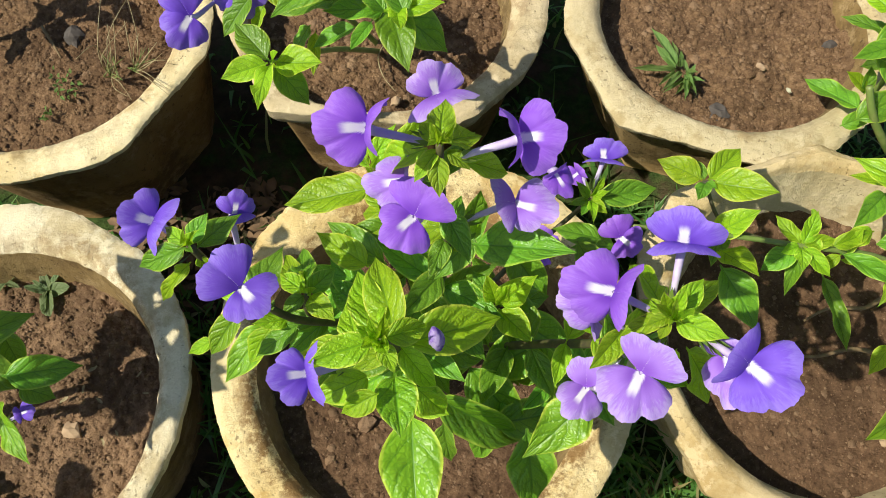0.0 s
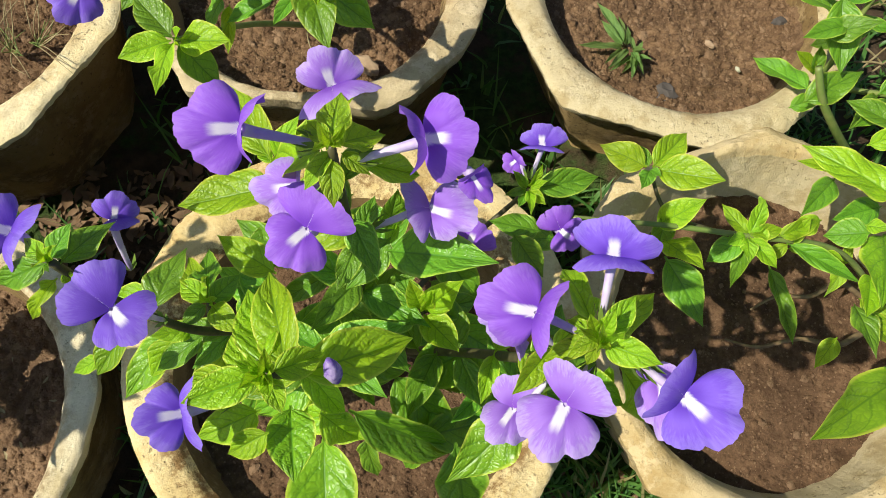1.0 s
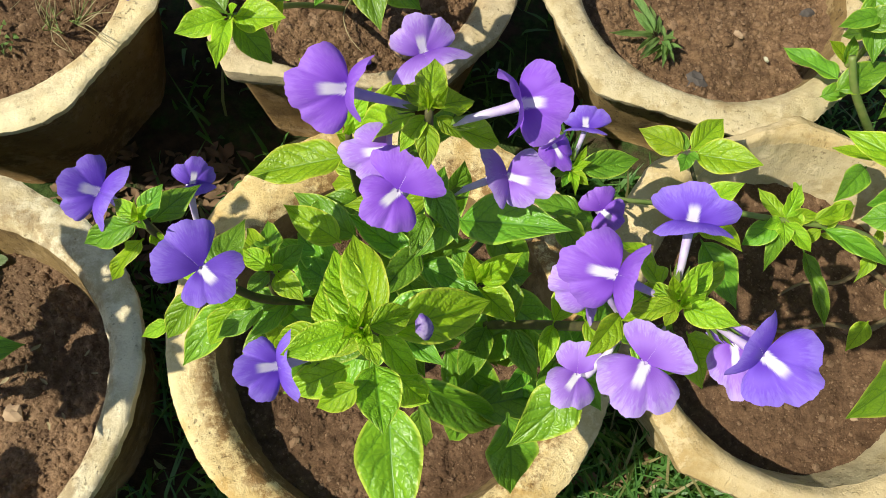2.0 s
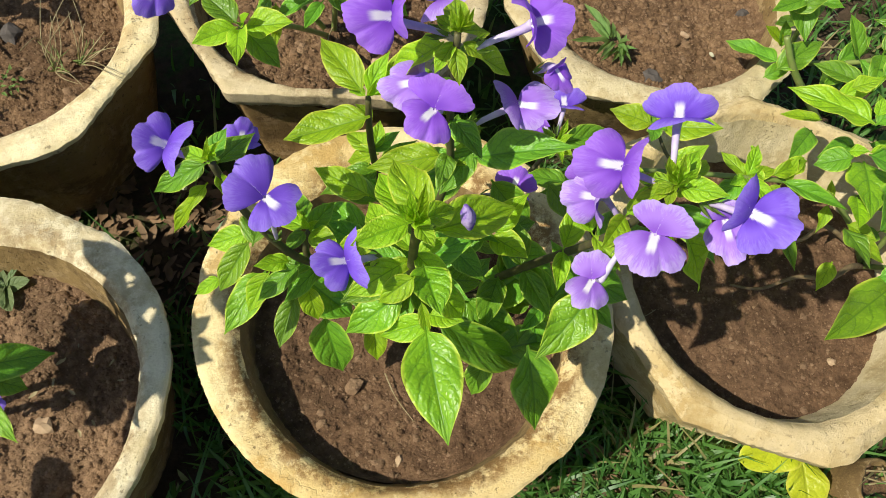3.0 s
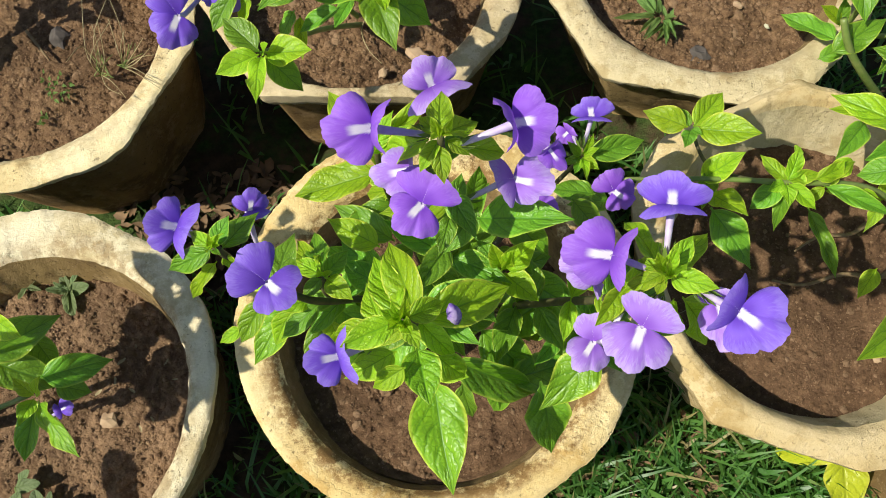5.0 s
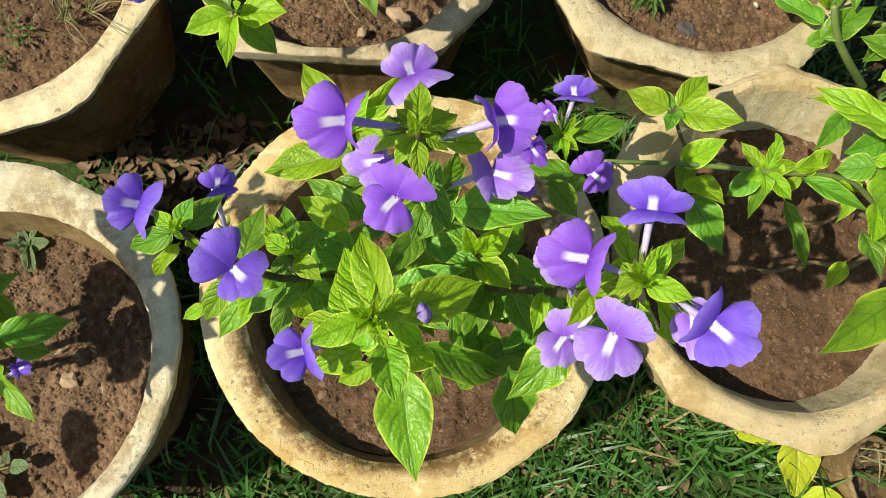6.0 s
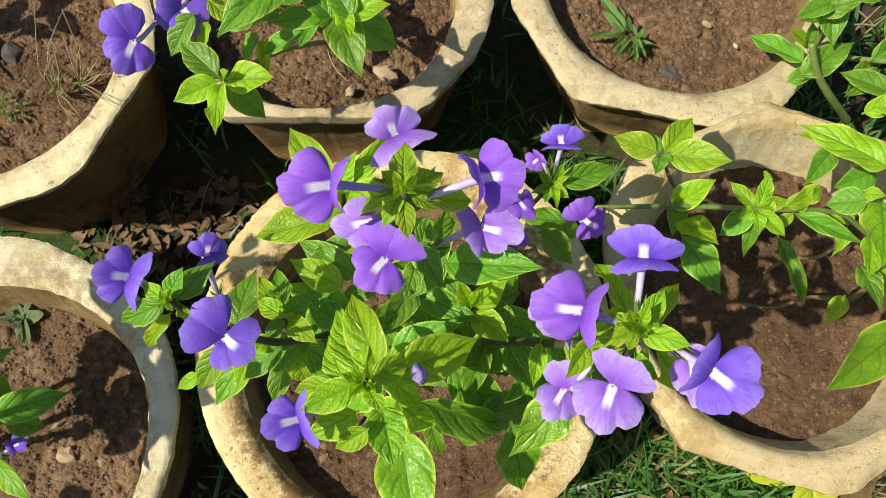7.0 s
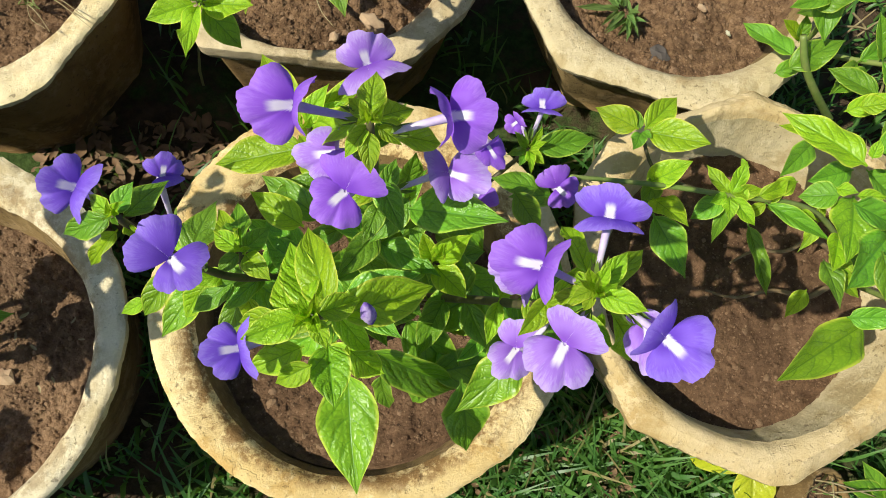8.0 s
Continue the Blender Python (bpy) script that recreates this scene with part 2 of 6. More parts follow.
def plain(name, a, b, scale, rough, share=0.0, spec=0.4):
    n = Nodes(name)
    colour = n.mix(n.ramp(n.noise(scale, 4.0), 0.3, 0.7), a, b)
    n.bump(n.noise(scale * 3, 4.0), 0.3, 0.001)
    if share:
        n.thin(colour, share)
    return n.set(colour, rough, spec)


TUBE = plain("pale_violet_tube", (0.74, 0.68, 0.78), (0.46, 0.34, 0.66), 60.0, 0.5, 0.25)
STEM = plain("dark_purple_green_stem", (0.05, 0.045, 0.025), (0.09, 0.085, 0.03), 90.0, 0.5)
GREEN_STEM = plain("green_stem", (0.13, 0.20, 0.04), (0.20, 0.24, 0.07), 90.0, 0.45)
WOODY = plain("woody_stem", (0.13, 0.085, 0.04), (0.23, 0.165, 0.08), 120.0, 0.8)
SEPAL = plain("green_sepal", (0.12, 0.22, 0.03), (0.20, 0.30, 0.05), 90.0, 0.5, 0.3)
STRAW = plain("dry_straw", (0.42, 0.36, 0.20), (0.26, 0.20, 0.09), 80.0, 0.7, 0.2)
LITTER = plain("dead_leaf", (0.20, 0.12, 0.06), (0.11, 0.07, 0.035), 60.0, 0.8)
STONE = plain("grey_brown_stone", (0.062, 0.053, 0.046), (0.10, 0.085, 0.072), 60.0, 0.95)
CLAY = plain("buff_clod", (0.42, 0.30, 0.18), (0.30, 0.20, 0.12), 80.0, 0.9)
VIOLET = plain("violet_bud", (0.15, 0.06, 0.40), (0.52, 0.42, 0.66), 260.0, 0.5, 0.2)
BUD = plain("cream_bud", (0.60, 0.58, 0.42), (0.50, 0.50, 0.34), 90.0, 0.5, 0.2)


def grass_material():
    n = Nodes("green_grass")
    rnd = n.add("ShaderNodeNewGeometry").outputs["Random Per Island"]
    colour = n.mix(rnd, (0.045, 0.145, 0.026), (0.13, 0.27, 0.06))
    dry = n.ramp(rnd, 0.90, 0.94)
    colour = n.mix(dry, colour, (0.32, 0.27, 0.12))
    n.thin(n.mix(rnd, (0.12, 0.30, 0.02), (0.28, 0.46, 0.06)), 0.38)
    return n.set(colour, 0.42, 0.45)


GRASS = grass_material()


# ---- building helpers ----
def mesh_of(name, verts, faces, material, smooth=True, uvs=None):
    me = bpy.data.meshes.new(name)
    me.from_pydata([tuple(v) for v in verts], [], faces)
    me.materials.append(material)
    if smooth:
        me.polygons.foreach_set("use_smooth", [True] * len(me.polygons))
    if uvs is not None:
        layer = me.uv_layers.new(name="UVMap")
        flat = np.array([uvs[l.vertex_index] for l in me.loops], dtype=np.float32)
        layer.data.foreach_set("uv", flat.ravel())
    me.update()
    return me


def sharpen(me, count, rows):
    """Marks the edges that run along some of the rings as sharp."""
    for e in me.edges:
        a, b = e.vertices
        if a // count == b // count and a // count in rows:
            e.use_edge_sharp = True
    return me


def part(name, mesh, parent, m=None, label=""):
    """One mesh object under a thing or a part, at the pose m in the world."""
    ob = new(name, mesh)
    ob.parent = parent
    ob.matrix_basis = WORLD_INVERSE[parent] @ (m if m is not None else Matrix())
    WORLD_INVERSE[ob] = (m if m is not None else Matrix()).inverted()
    return tagged(ob, label)


WORLD_INVERSE = {}


def thing(name, place, label, category, group="", kind=""):
    ob = new(name)
    ob.location = place
    WORLD_INVERSE[ob] = Matrix.Translation(place).inverted()
    return tagged(ob, label, category, group, kind)


def rings(rows, close_top=False):
    """Faces between rings of equal count that run round."""
    faces, n = [], len(rows[0])
    for i in range(len(rows) - 1):
        for j in range(n):
            k = (j + 1) % n
            faces.append((i * n + j, i * n + k, (i + 1) * n + k, (i + 1) * n + j))
    return [v for row in rows for v in row], faces


def tube(points, r0, r1, sides=7):
    """Rings of a tapered tube along a smooth line through the points."""
    pts = [Vector(p) for p in points]
    line = []
    for i in range(len(pts) - 1):
        a, b = pts[max(i - 1, 0)], pts[i]
        c, d = pts[i + 1], pts[min(i + 2, len(pts) - 1)]
        for s in range(6):
            t = s / 6
            line.append(0.5 * (2 * b + (c - a) * t + (2 * a - 5 * b + 4 * c - d) * t * t + (3 * b - a - 3 * c + d) * t ** 3))
    line.append(pts[-1])
    rows = []
    for i, p in enumerate(line):
        way = (line[min(i + 1, len(line) - 1)] - line[max(i - 1, 0)]).normalized()
        x = way.orthogonal().normalized() if i == 0 else (x - way * x.dot(way)).normalized()
        y = way.cross(x)
        r = r0 + (r1 - r0) * i / (len(line) - 1)
        rows.append([p + (x * math.cos(2 * math.pi * k / sides) + y * math.sin(2 * math.pi * k / sides)) * r for k in range(sides)])
    return rows


def stem(plant, points, r0, r1, material):
    verts, faces = rings(tube(points, r0, r1))
    n = len(verts)
    faces.append(tuple(range(n - 7, n)))
    return part("stem", mesh_of("stem", verts, faces, material), plant)


# ---- leaves ----
def leaf_mesh(name, material, droop, fold, wave, wide, blunt):
    """An ovate, pointed leaf with a short stalk: 1 long on y, 1 wide on x."""
    nu, nv = 9, 20
    verts, uvs, faces = [], [], []
    tip = 0.55 if blunt > 0.5 else 0.0
    full = max(math.sin(math.pi * (k / 100) ** wide) ** blunt * (1 - 0.22 * k / 100) * (1 - tip * max(0, k / 30 - 2.3) ** 1.5) for k in range(1, 100))
    for i in range(nv):
        v = i / (nv - 1)
        if v < 0.05:
            w = 0.03
        else:
            s = (v - 0.05) / 0.95
            w = max(0.008, 0.5 * abs(math.sin(math.pi * s ** wide)) ** blunt * (1 - 0.22 * s) * (1 - tip * max(0, s / 0.3 - 2.3) ** 1.5) / full)
        for j in range(nu):
            a = 2 * j / (nu - 1) - 1
            x = a * w + 0.02 * wave * 10 * math.sin(v * 3.1) * math.sin(v * 2 + wave * 20)
            z = droop * (0.9 * v - v * v) + fold * abs(a) * w * 0.9 - 0.35 * fold * (abs(a) ** 3) * w
            z += wave * math.sin(v * 8 + a * 1.5) * abs(a) * w + 0.3 * wave * math.sin(v * 17 - a * 2.5) * a * a * w
            verts.append((x, v, z))
            uvs.append((0.5 + a / 2, v))
    for i in range(nv - 1):
        for j in range(nu - 1):
            k = i * nu + j
            faces.append((k, k + 1, k + nu + 1, k + nu))
    return mesh_of(name, verts, faces, material, True, uvs)


LEAVES = {}
for tone in (LIME, MID, GREEN, YELLOWED, PALE_LEAF, SPOON_LEAF):
    LEAVES[tone] = [leaf_mesh("leaf", tone, d, f, w, k, 0.42 if tone in (YELLOWED, SPOON_LEAF) else b) for d, f, w, k, b in ((0.10, 0.26, 0.07, 0.76, 0.74), (0.18, 0.16, 0.12, 0.70, 0.80), (0.04, 0.36, 0.06, 0.84, 0.68), (0.14, 0.28, -0.10, 0.76, 0.76), (0.22, 0.12, 0.14, 0.72, 0.84), (-0.06, 0.30, 0.10, 0.80, 0.70))]
dice = random.Random(7)


def leaf(plant, base, tip, width, material, lean=None):
    base, tip = Vector(base), Vector(tip)
    y = (tip - base)
    length = max(y.length, 0.006)
    y.normalize()
    up = Vector((-0.10, -0.22, 1.0)) if abs(y.z) < 0.9 else Vector((0, -1, 0.3))
    x = y.cross(up).normalized()
    turn = Matrix.Rotation(radians(lean if lean is not None else dice.uniform(-16, 16)), 3, y)
    x = turn @ x
    z = x.cross(y)
    m = Matrix((x * width * 0.98, y * length, z * length)).transposed().to_4x4()
    m.translation = base
    return part("leaf", dice.choice(LEAVES[material]), plant, m)


# ---- flowers ----
def lip_mesh(material, reach, width, upper, seed, recurve):
    """One lip of a flower, soft rounded lobes fanned from the throat: x is its way, y its breadth, z its inner face."""
    rnd = random.Random(seed)
    p1, p2, p3, p4 = (rnd.uniform(0, 6.283) for _ in range(4))
    lobes = ((-33, 33, 1.0), (33, 33, rnd.uniform(0.93, 1.04))) if upper else ((-57, 29, rnd.uniform(0.88, 1.0)), (0, 29, 1.0), (57, 29, rnd.uniform(0.88, 1.0)))
    most = 70 if upper else 88
    na, nr = 45, 14
    broad = width / ((1.66 if upper else 1.72) * reach)
    bend = rnd.uniform(-0.12, 0.12)
    verts, uvs, faces = [], [], []
    for i in range(nr):
        r = 0.05 + 0.95 * i / (nr - 1)
        for j in range(na):
            deg = most * (2 * j / (na - 1) - 1)
            a = radians(deg)
            mid, half, long = min(lobes, key=lambda k: abs(deg - k[0]) / k[1])
            u = min(abs(deg - mid) / half, 1.25)
            edge = long * (1 - (0.07 if upper else 0.15) * u ** 3)
            side = max(0.0, (abs(deg) - most + 16) / 16)
            edge *= 1 - 0.20 * side * side
            edge *= 1 + r ** 4 * (0.022 * math.sin(8 * a + p1) + 0.014 * math.sin(19 * a + p2) + 0.008 * math.sin(43 * a + p3))
            q = r * reach * edge
            x, y = q * math.cos(a), q * math.sin(a) * broad
            across = y / (0.5 * width)
            z = 0.22 * r - 0.24 * r ** 3 - 0.05 * u ** 4 * r
            z -= recurve * across * across * r
            z += 0.075 * math.sin(2.2 * a + p1) * r * r + 0.045 * math.sin(4.9 * a + p2) * r ** 3 + 0.020 * math.sin(11 * a + p4) * r ** 5 + bend * across * r * r
            verts.append((x, y, z * reach))
            turn = a if not upper else (math.pi + a if a < 0 else a - math.pi)
            uvs.append((r, turn / (2 * math.pi) + 0.5))
    for i in range(nr - 1):
        for j in range(na - 1):
            k = i * na + j
            faces.append((k, k + 1, k + na + 1, k + na))
    return mesh_of("petal", verts, faces, material, True, uvs)


def lip_pose(throat, way, side, face):
    """Axes of a lip: x its way, y as near to side as can be, z turned towards face."""
    x = way.normalized()
    y = (side - x * side.dot(x)).normalized()
    z = x.cross(y)
    if z.dot(face) < 0:
        y, z = -y, -z
    m = Matrix((x, y, z)).transposed().to_4x4()
    m.translation = throat
    return m


flower_count = 0


def flower(plant, throat, lower_tip, lower_width, upper_tip, upper_width, back, side, tint, recurve=0.12):
    """A violet flower: a pale curved tube, a broad lower lip of three fused lobes with a white mark, and a round upper lip."""
    global flower_count
    flower_count += 1
    throat, back, side = Vector(throat), Vector(back), Vector(side)
    down, up = Vector(lower_tip) - throat, Vector(upper_tip) - throat
    mouth = (down.normalized() + up.normalized())
    axis = throat - back
    face = mouth.normalized() + axis.normalized() * 0.6 + Vector((0, 0, 0.3))
    low = lip_pose(throat, down, side, face)
    high = lip_pose(throat, up, side, face)
    m = low
    end = m.inverted() @ back
    neck = m.inverted() @ (throat - face.normalized() * 0.006)
    rows = tube([(0.0005, 0, -0.0006), neck, (end + neck) / 2 + Vector((0, 0, 0.002)), end], 0.0026, 0.0012, 9)
    verts, faces = rings(rows)
    faces.append(tuple(range(9))[::-1])
    head = part("flower", mesh_of("flower", verts, faces, TUBE), plant, m, "violet flower with white throat")
    part("petal", lip_mesh(tint, down.length * 1.02, lower_width, False, flower_count * 7, 0.15), head, low @ Matrix.Translation((0, 0, 0.0003)), "broad lower lip with a white mark")
    part("petal", lip_mesh(tint, up.length * 1.04, upper_width, True, flower_count * 7 + 3, recurve), head, high @ Matrix.Translation((0, 0, 0.0005)), "rounded upper lip")
    way = end.normalized()
    across = way.orthogonal().normalized()
    verts, faces = [], []
    for k in range(5):
        q = Matrix.Rotation(2 * math.pi * k / 5, 3, way) @ across
        t = way.cross(q)
        n = len(verts)
        verts += [end + q * 0.001 - t * 0.0009, end + q * 0.001 + t * 0.0009, end - way * 0.005 + q * 0.0036 + t * 0.0012, end - way * 0.010 + q * 0.0048, end - way * 0.005 + q * 0.0036 - t * 0.0012]
        faces.append((n, n + 1, n + 2, n + 3, n + 4))
    part("calyx", mesh_of("calyx", verts, faces, SEPAL), head, m)
    return head


def bud(plant, base, tip, length, material=None):
    """A closed bud: a fat, twisted spindle on a short stalk."""
    base, tip = Vector(base), Vector(tip)
    way = (tip - base).normalized()
    x = way.orthogonal().normalized()
    y = way.cross(x)
    rows = []
    for i in range(9):
        t = i / 8
        r = length * (0.06 + 0.19 * math.sin(math.pi * min(1, t * 0.9 + 0.08)) ** 1.2)
        rows.append([base + way * length * t + (x * math.cos(k * math.pi / 5 + t * 2) + y * math.sin(k * math.pi / 5 + t * 2)) * r * (1 + 0.12 * (k % 2)) for k in range(10)])
    verts, faces = rings(rows)
    faces.append(tuple(range(80, 90)))
    uvs = [(0.6, 0.9)] * len(verts)
    return part("bud", mesh_of("bud", verts, faces, material or BUD, True, uvs), plant)


# ---- pots ----
def outline(radius, cuts, seed):
    """The outer radius of a hand-made pot by angle: a circle with flattened sides and uneven edges."""
    def r(a):
        q = radius
        for deg, d in cuts:
            c = math.cos(a - radians(deg))
            if c > 0.3:
                q = min(q, d / c)
        v = Vector((math.cos(a) * 1.6, math.sin(a) * 1.6, seed))
        return q + 0.0032 * noise.noise(v) + 0.0010 * noise.noise(v * 6) + 0.0008 * noise.noise(v * 20) + 0.0010 * noise.noise(v * 55)
    return r


def pot(label, centre, top, radius, inner_centre, inner, cuts, material, seed, slope=(0.0, 0.0), lip=0.030, smooth_in=0.02, bowl=1.0, bevel=0.0, wall=None, taper=1.0, lining=None):
    """A cement pot: a thick rim that hangs over a tapering wall. slope: how much the rim rises per metre along x and y."""
    cx, cy = centre
    ix, iy = inner_centre
    ob = thing("flower_pot", (cx, cy, GROUND), label, "flower pot", "flower pots on the grass")
    ro = outline(radius, cuts, seed)
    count = 260
    angles = [2 * math.pi * i / count for i in range(count)]

    def ri(a):
        v = Vector((math.cos(a) * 1.5, math.sin(a) * 1.5, seed + 9))
        return inner + 0.0028 * noise.noise(v) + 0.0012 * noise.noise(v * 9)

    def at(a, r, z, mid):
        k = mid
        x, y = cx + (ix - cx) * k + r * math.cos(a), cy + (iy - cy) * k + r * math.sin(a)
        h = top + slope[0] * (x - cx) + slope[1] * (y - cy) + z
        v = Vector((x * 40, y * 40, z * 40 + seed))
        h += 0.0018 * noise.noise(v) + 0.0012 * noise.noise(v * 2.7) + 0.0006 * noise.noise(v * 7)
        return Vector((x, y, max(h, GROUND - 0.01)))

    def between(a, t, z):
        p, q = at(a, ri(a), z, 1.0), at(a, ro(a), z, 0.0)
        return p.lerp(q, t)

    top_rows = [[at(a, ri(a) * (1 - 0.12 * bowl), -0.095, 1) for a in angles], [at(a, ri(a) * (1 - 0.06 * bowl), -0.05, 1) for a in angles], [at(a, ri(a) * (1 - 0.018 * bowl), -smooth_in, 1) for a in angles], [at(a, ri(a), -0.007, 1) for a in angles],
                [between(a, 0.10, -0.0030) for a in angles], [between(a, 0.16, -0.0005) for a in angles], *[[between(a, k, 0.0016) for a in angles] for k in (0.28, 0.40, 0.50)], *[[between(a, k, 0.0016 - bevel * f) for a in angles] for k, f in ((0.535, 0.0), (0.56, 0.06), (0.75, 0.5), (0.90, 0.82))], [between(a, 0.965, -0.0004 - bevel) for a in angles],
                [at(a, ro(a), -0.0010 - bevel - 0.005 * max(0, noise.noise(Vector((a * 14, seed, 0))) - 0.15) - 0.0012 * noise.noise(Vector((a * 60, seed, 2))), 0) for a in angles],
                [at(a, ro(a) - 0.001, -lip * 0.6 - bevel * 0.7, 0) for a in angles], [at(a, ro(a) - 0.004, -lip - 0.003 * noise.noise(Vector((a * 6, seed, 3))), 0) for a in angles],
                [at(a, ro(a) - 0.016, -lip - 0.006, 0) for a in angles]]
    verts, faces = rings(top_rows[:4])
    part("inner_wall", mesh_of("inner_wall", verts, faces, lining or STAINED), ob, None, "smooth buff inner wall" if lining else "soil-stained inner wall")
    verts, faces = rings(top_rows[3:])
    across = [(min(k / 11, 1.0), 0.5) for k in range(len(top_rows) - 3) for _ in angles]
    part("rim", sharpen(mesh_of("rim", verts, faces, material, True, across), count, (6, 11) if bevel > 0.005 else (11,)), ob)
    foot = top - GROUND
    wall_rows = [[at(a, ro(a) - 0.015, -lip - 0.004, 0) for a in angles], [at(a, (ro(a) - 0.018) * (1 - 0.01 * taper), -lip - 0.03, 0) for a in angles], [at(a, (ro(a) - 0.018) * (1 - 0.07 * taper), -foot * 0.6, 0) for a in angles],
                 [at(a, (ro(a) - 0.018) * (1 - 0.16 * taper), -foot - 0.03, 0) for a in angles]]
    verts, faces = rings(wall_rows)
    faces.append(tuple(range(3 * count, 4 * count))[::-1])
    part("body", mesh_of("body", verts, faces, wall or BROWN_CEMENT), ob, None, "weathered cement outer wall" if wall else "brown outer wall")
    return ob


CENTRE_TOP = 0.290
pot("wide cream cement flower pot with a pitted rim, on grass", (0.0, 0.0), CENTRE_TOP, 0.190, (-0.004, -0.012), 0.147, [(-60, 0.187), (170, 0.188)], CREAM, 1.0)
pot("pale cement flower pot with stained inner wall", (-0.389, -0.043), 0.288, 0.181, (-0.381, -0.054), 0.146, [(60, 0.178)], PALE, 2.0, lip=0.022)
pot("cream cement flower pot with a thick flat-sided rim", (-0.416, 0.347), 0.286, 0.183, (-0.424, 0.354), 0.152, [(-31, 0.171), (-75, 0.179)], SANDY, 3.0, lip=0.012, taper=1.4)
pot("weathered grey-cream cement flower pot with angular rim", (-0.054, 0.400), 0.280, 0.186, (-0.054, 0.398), 0.148, [(-97, 0.163), (-152, 0.169), (-45, 0.182)], GREYED, 4.0, lip=0.024)
# this outer wall takes the darker brown cement, its rim the buff one
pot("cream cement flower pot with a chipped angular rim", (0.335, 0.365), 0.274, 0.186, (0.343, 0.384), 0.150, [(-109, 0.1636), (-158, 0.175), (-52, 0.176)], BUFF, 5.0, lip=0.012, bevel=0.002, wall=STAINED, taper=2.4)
pot("leaning cream cement flower pot with a broad angular rim", (0.381, 0.016), 0.270, 0.197, (0.381, 0.018), 0.156, [(-113, 0.1806), (-153, 0.183), (108, 0.1764), (-64, 0.186), (178, 0.181), (65, 0.1749)], TAN, 6.0, slope=(0.0, 0.15), lip=0.024, bowl=1.35, bevel=0.007, wall=TAN, lining=BUFF)


# ---- soil in the pots ----
def soil(label, centre, radius, z, material, seed, tilt=0.0, clods=160, rough=1.0, grain=0.0009):
    """A lumpy bed of soil with crumbs on it, one mesh."""
    rnd = random.Random(seed)
    cx, cy = centre
    nr, na = 60, 190
    verts, faces = [Vector((cx, cy, z))], []

    def height(x, y):
        v = Vector((x, y, seed))
        return z + tilt * (y - cy) + rough * (0.010 * noise.noise(v * 9) + 0.005 * noise.noise(v * 28) + 0.0030 * noise.noise(v * 80) + 0.0024 * noise.noise(v * 170) + 0.0016 * noise.noise(v * 340))

    for i in range(1, nr + 1):
        r = radius * (i / nr) ** 0.9
        for j in range(na):
            a = 2 * math.pi * j / na
            x, y = cx + r * math.cos(a), cy + r * math.sin(a)
            verts.append(Vector((x, y, height(x, y) + (0.004 if i >= nr - 1 else 0))))
    for j in range(na):
        faces.append((0, 1 + j, 1 + (j + 1) % na))
    for i in range(nr - 1):
        for j in range(na):
            k = (j + 1) % na
            faces.append((1 + i * na + j, 1 + (i + 1) * na + j, 1 + (i + 1) * na + k, 1 + i * na + k))
    shape = [Vector(p) for p in ((1.35, 0, -0.3), (-1.35, 0, -0.3), (0, 1.35, -0.3), (0, -1.35, -0.3), (0, 0, 1), (0.55, 0.55, 0.65), (-0.55, 0.55, 0.65), (0.55, -0.55, 0.65), (-0.55, -0.55, 0.65))]
    tris = [(4, 5, 6), (4, 6, 8), (4, 8, 7), (4, 7, 5), (5, 0, 2), (5, 2, 6), (6, 2, 1), (6, 1, 8), (8, 1, 3), (8, 3, 7), (7, 3, 0), (7, 0, 5)]
    for _ in range(clods):
        r, a = radius * 0.96 * math.sqrt(rnd.random()), rnd.uniform(0, 6.283)
        x, y = cx + r * math.cos(a), cy + r * math.sin(a)
        s = grain * (1 - rnd.random() * 0.993) ** -0.40
        n = len(verts)
        spin = Matrix.Rotation(rnd.uniform(0, 6.28), 3, "Z")
        verts += [spin @ Vector((p.x * s * rnd.uniform(0.7, 1.3), p.y * s * rnd.uniform(0.7, 1.3), p.z * s * rnd.uniform(0.35, 0.8))) + Vector((x, y, height(x, y))) for p in shape]
        faces += [tuple(n + k for k in t) for t in tris]
    ob = new("potting_soil", mesh_of("potting_soil", verts, faces, material))
    return tagged(ob, label, "soil", "", "stuff")


soil("smooth red-brown soil filling the cream pot", (-0.004, -0.012), 0.143, 0.246, SOIL_PALE, 11, -0.08, 7500, 0.8, 0.00062)
soil("crumbly brown soil filling the pale pot", (-0.381, -0.054), 0.141, 0.224, SOIL_DRY, 12, 0.05, 8000, 1.1, 0.00075)
soil("dark brown soil with rooted grass tufts", (-0.424, 0.354), 0.147, 0.238, SOIL, 13, 0.0, 8000, 1.1, 0.00075)
soil("gritty red-brown soil under leaves", (-0.054, 0.398), 0.144, 0.235, SOIL, 14, 0.0, 9000, 1.2, 0.0010)
soil("crumbly red-brown soil with a grey stone", (0.343, 0.384), 0.146, 0.232, SOIL, 15, 0.02, 9000, 1.2, 0.00085)
soil("smooth brown soil filling the leaning pot", (0.383, 0.016), 0.149, 0.212, SOIL_PALE, 16, 0.10, 5500, 0.7, 0.0006)


# ---- ground ----
def ground_height(x, y):
    v = Vector((x, y, 0.5))
    return GROUND + 0.010 * noise.noise(v * 5) + 0.004 * noise.noise(v * 25)


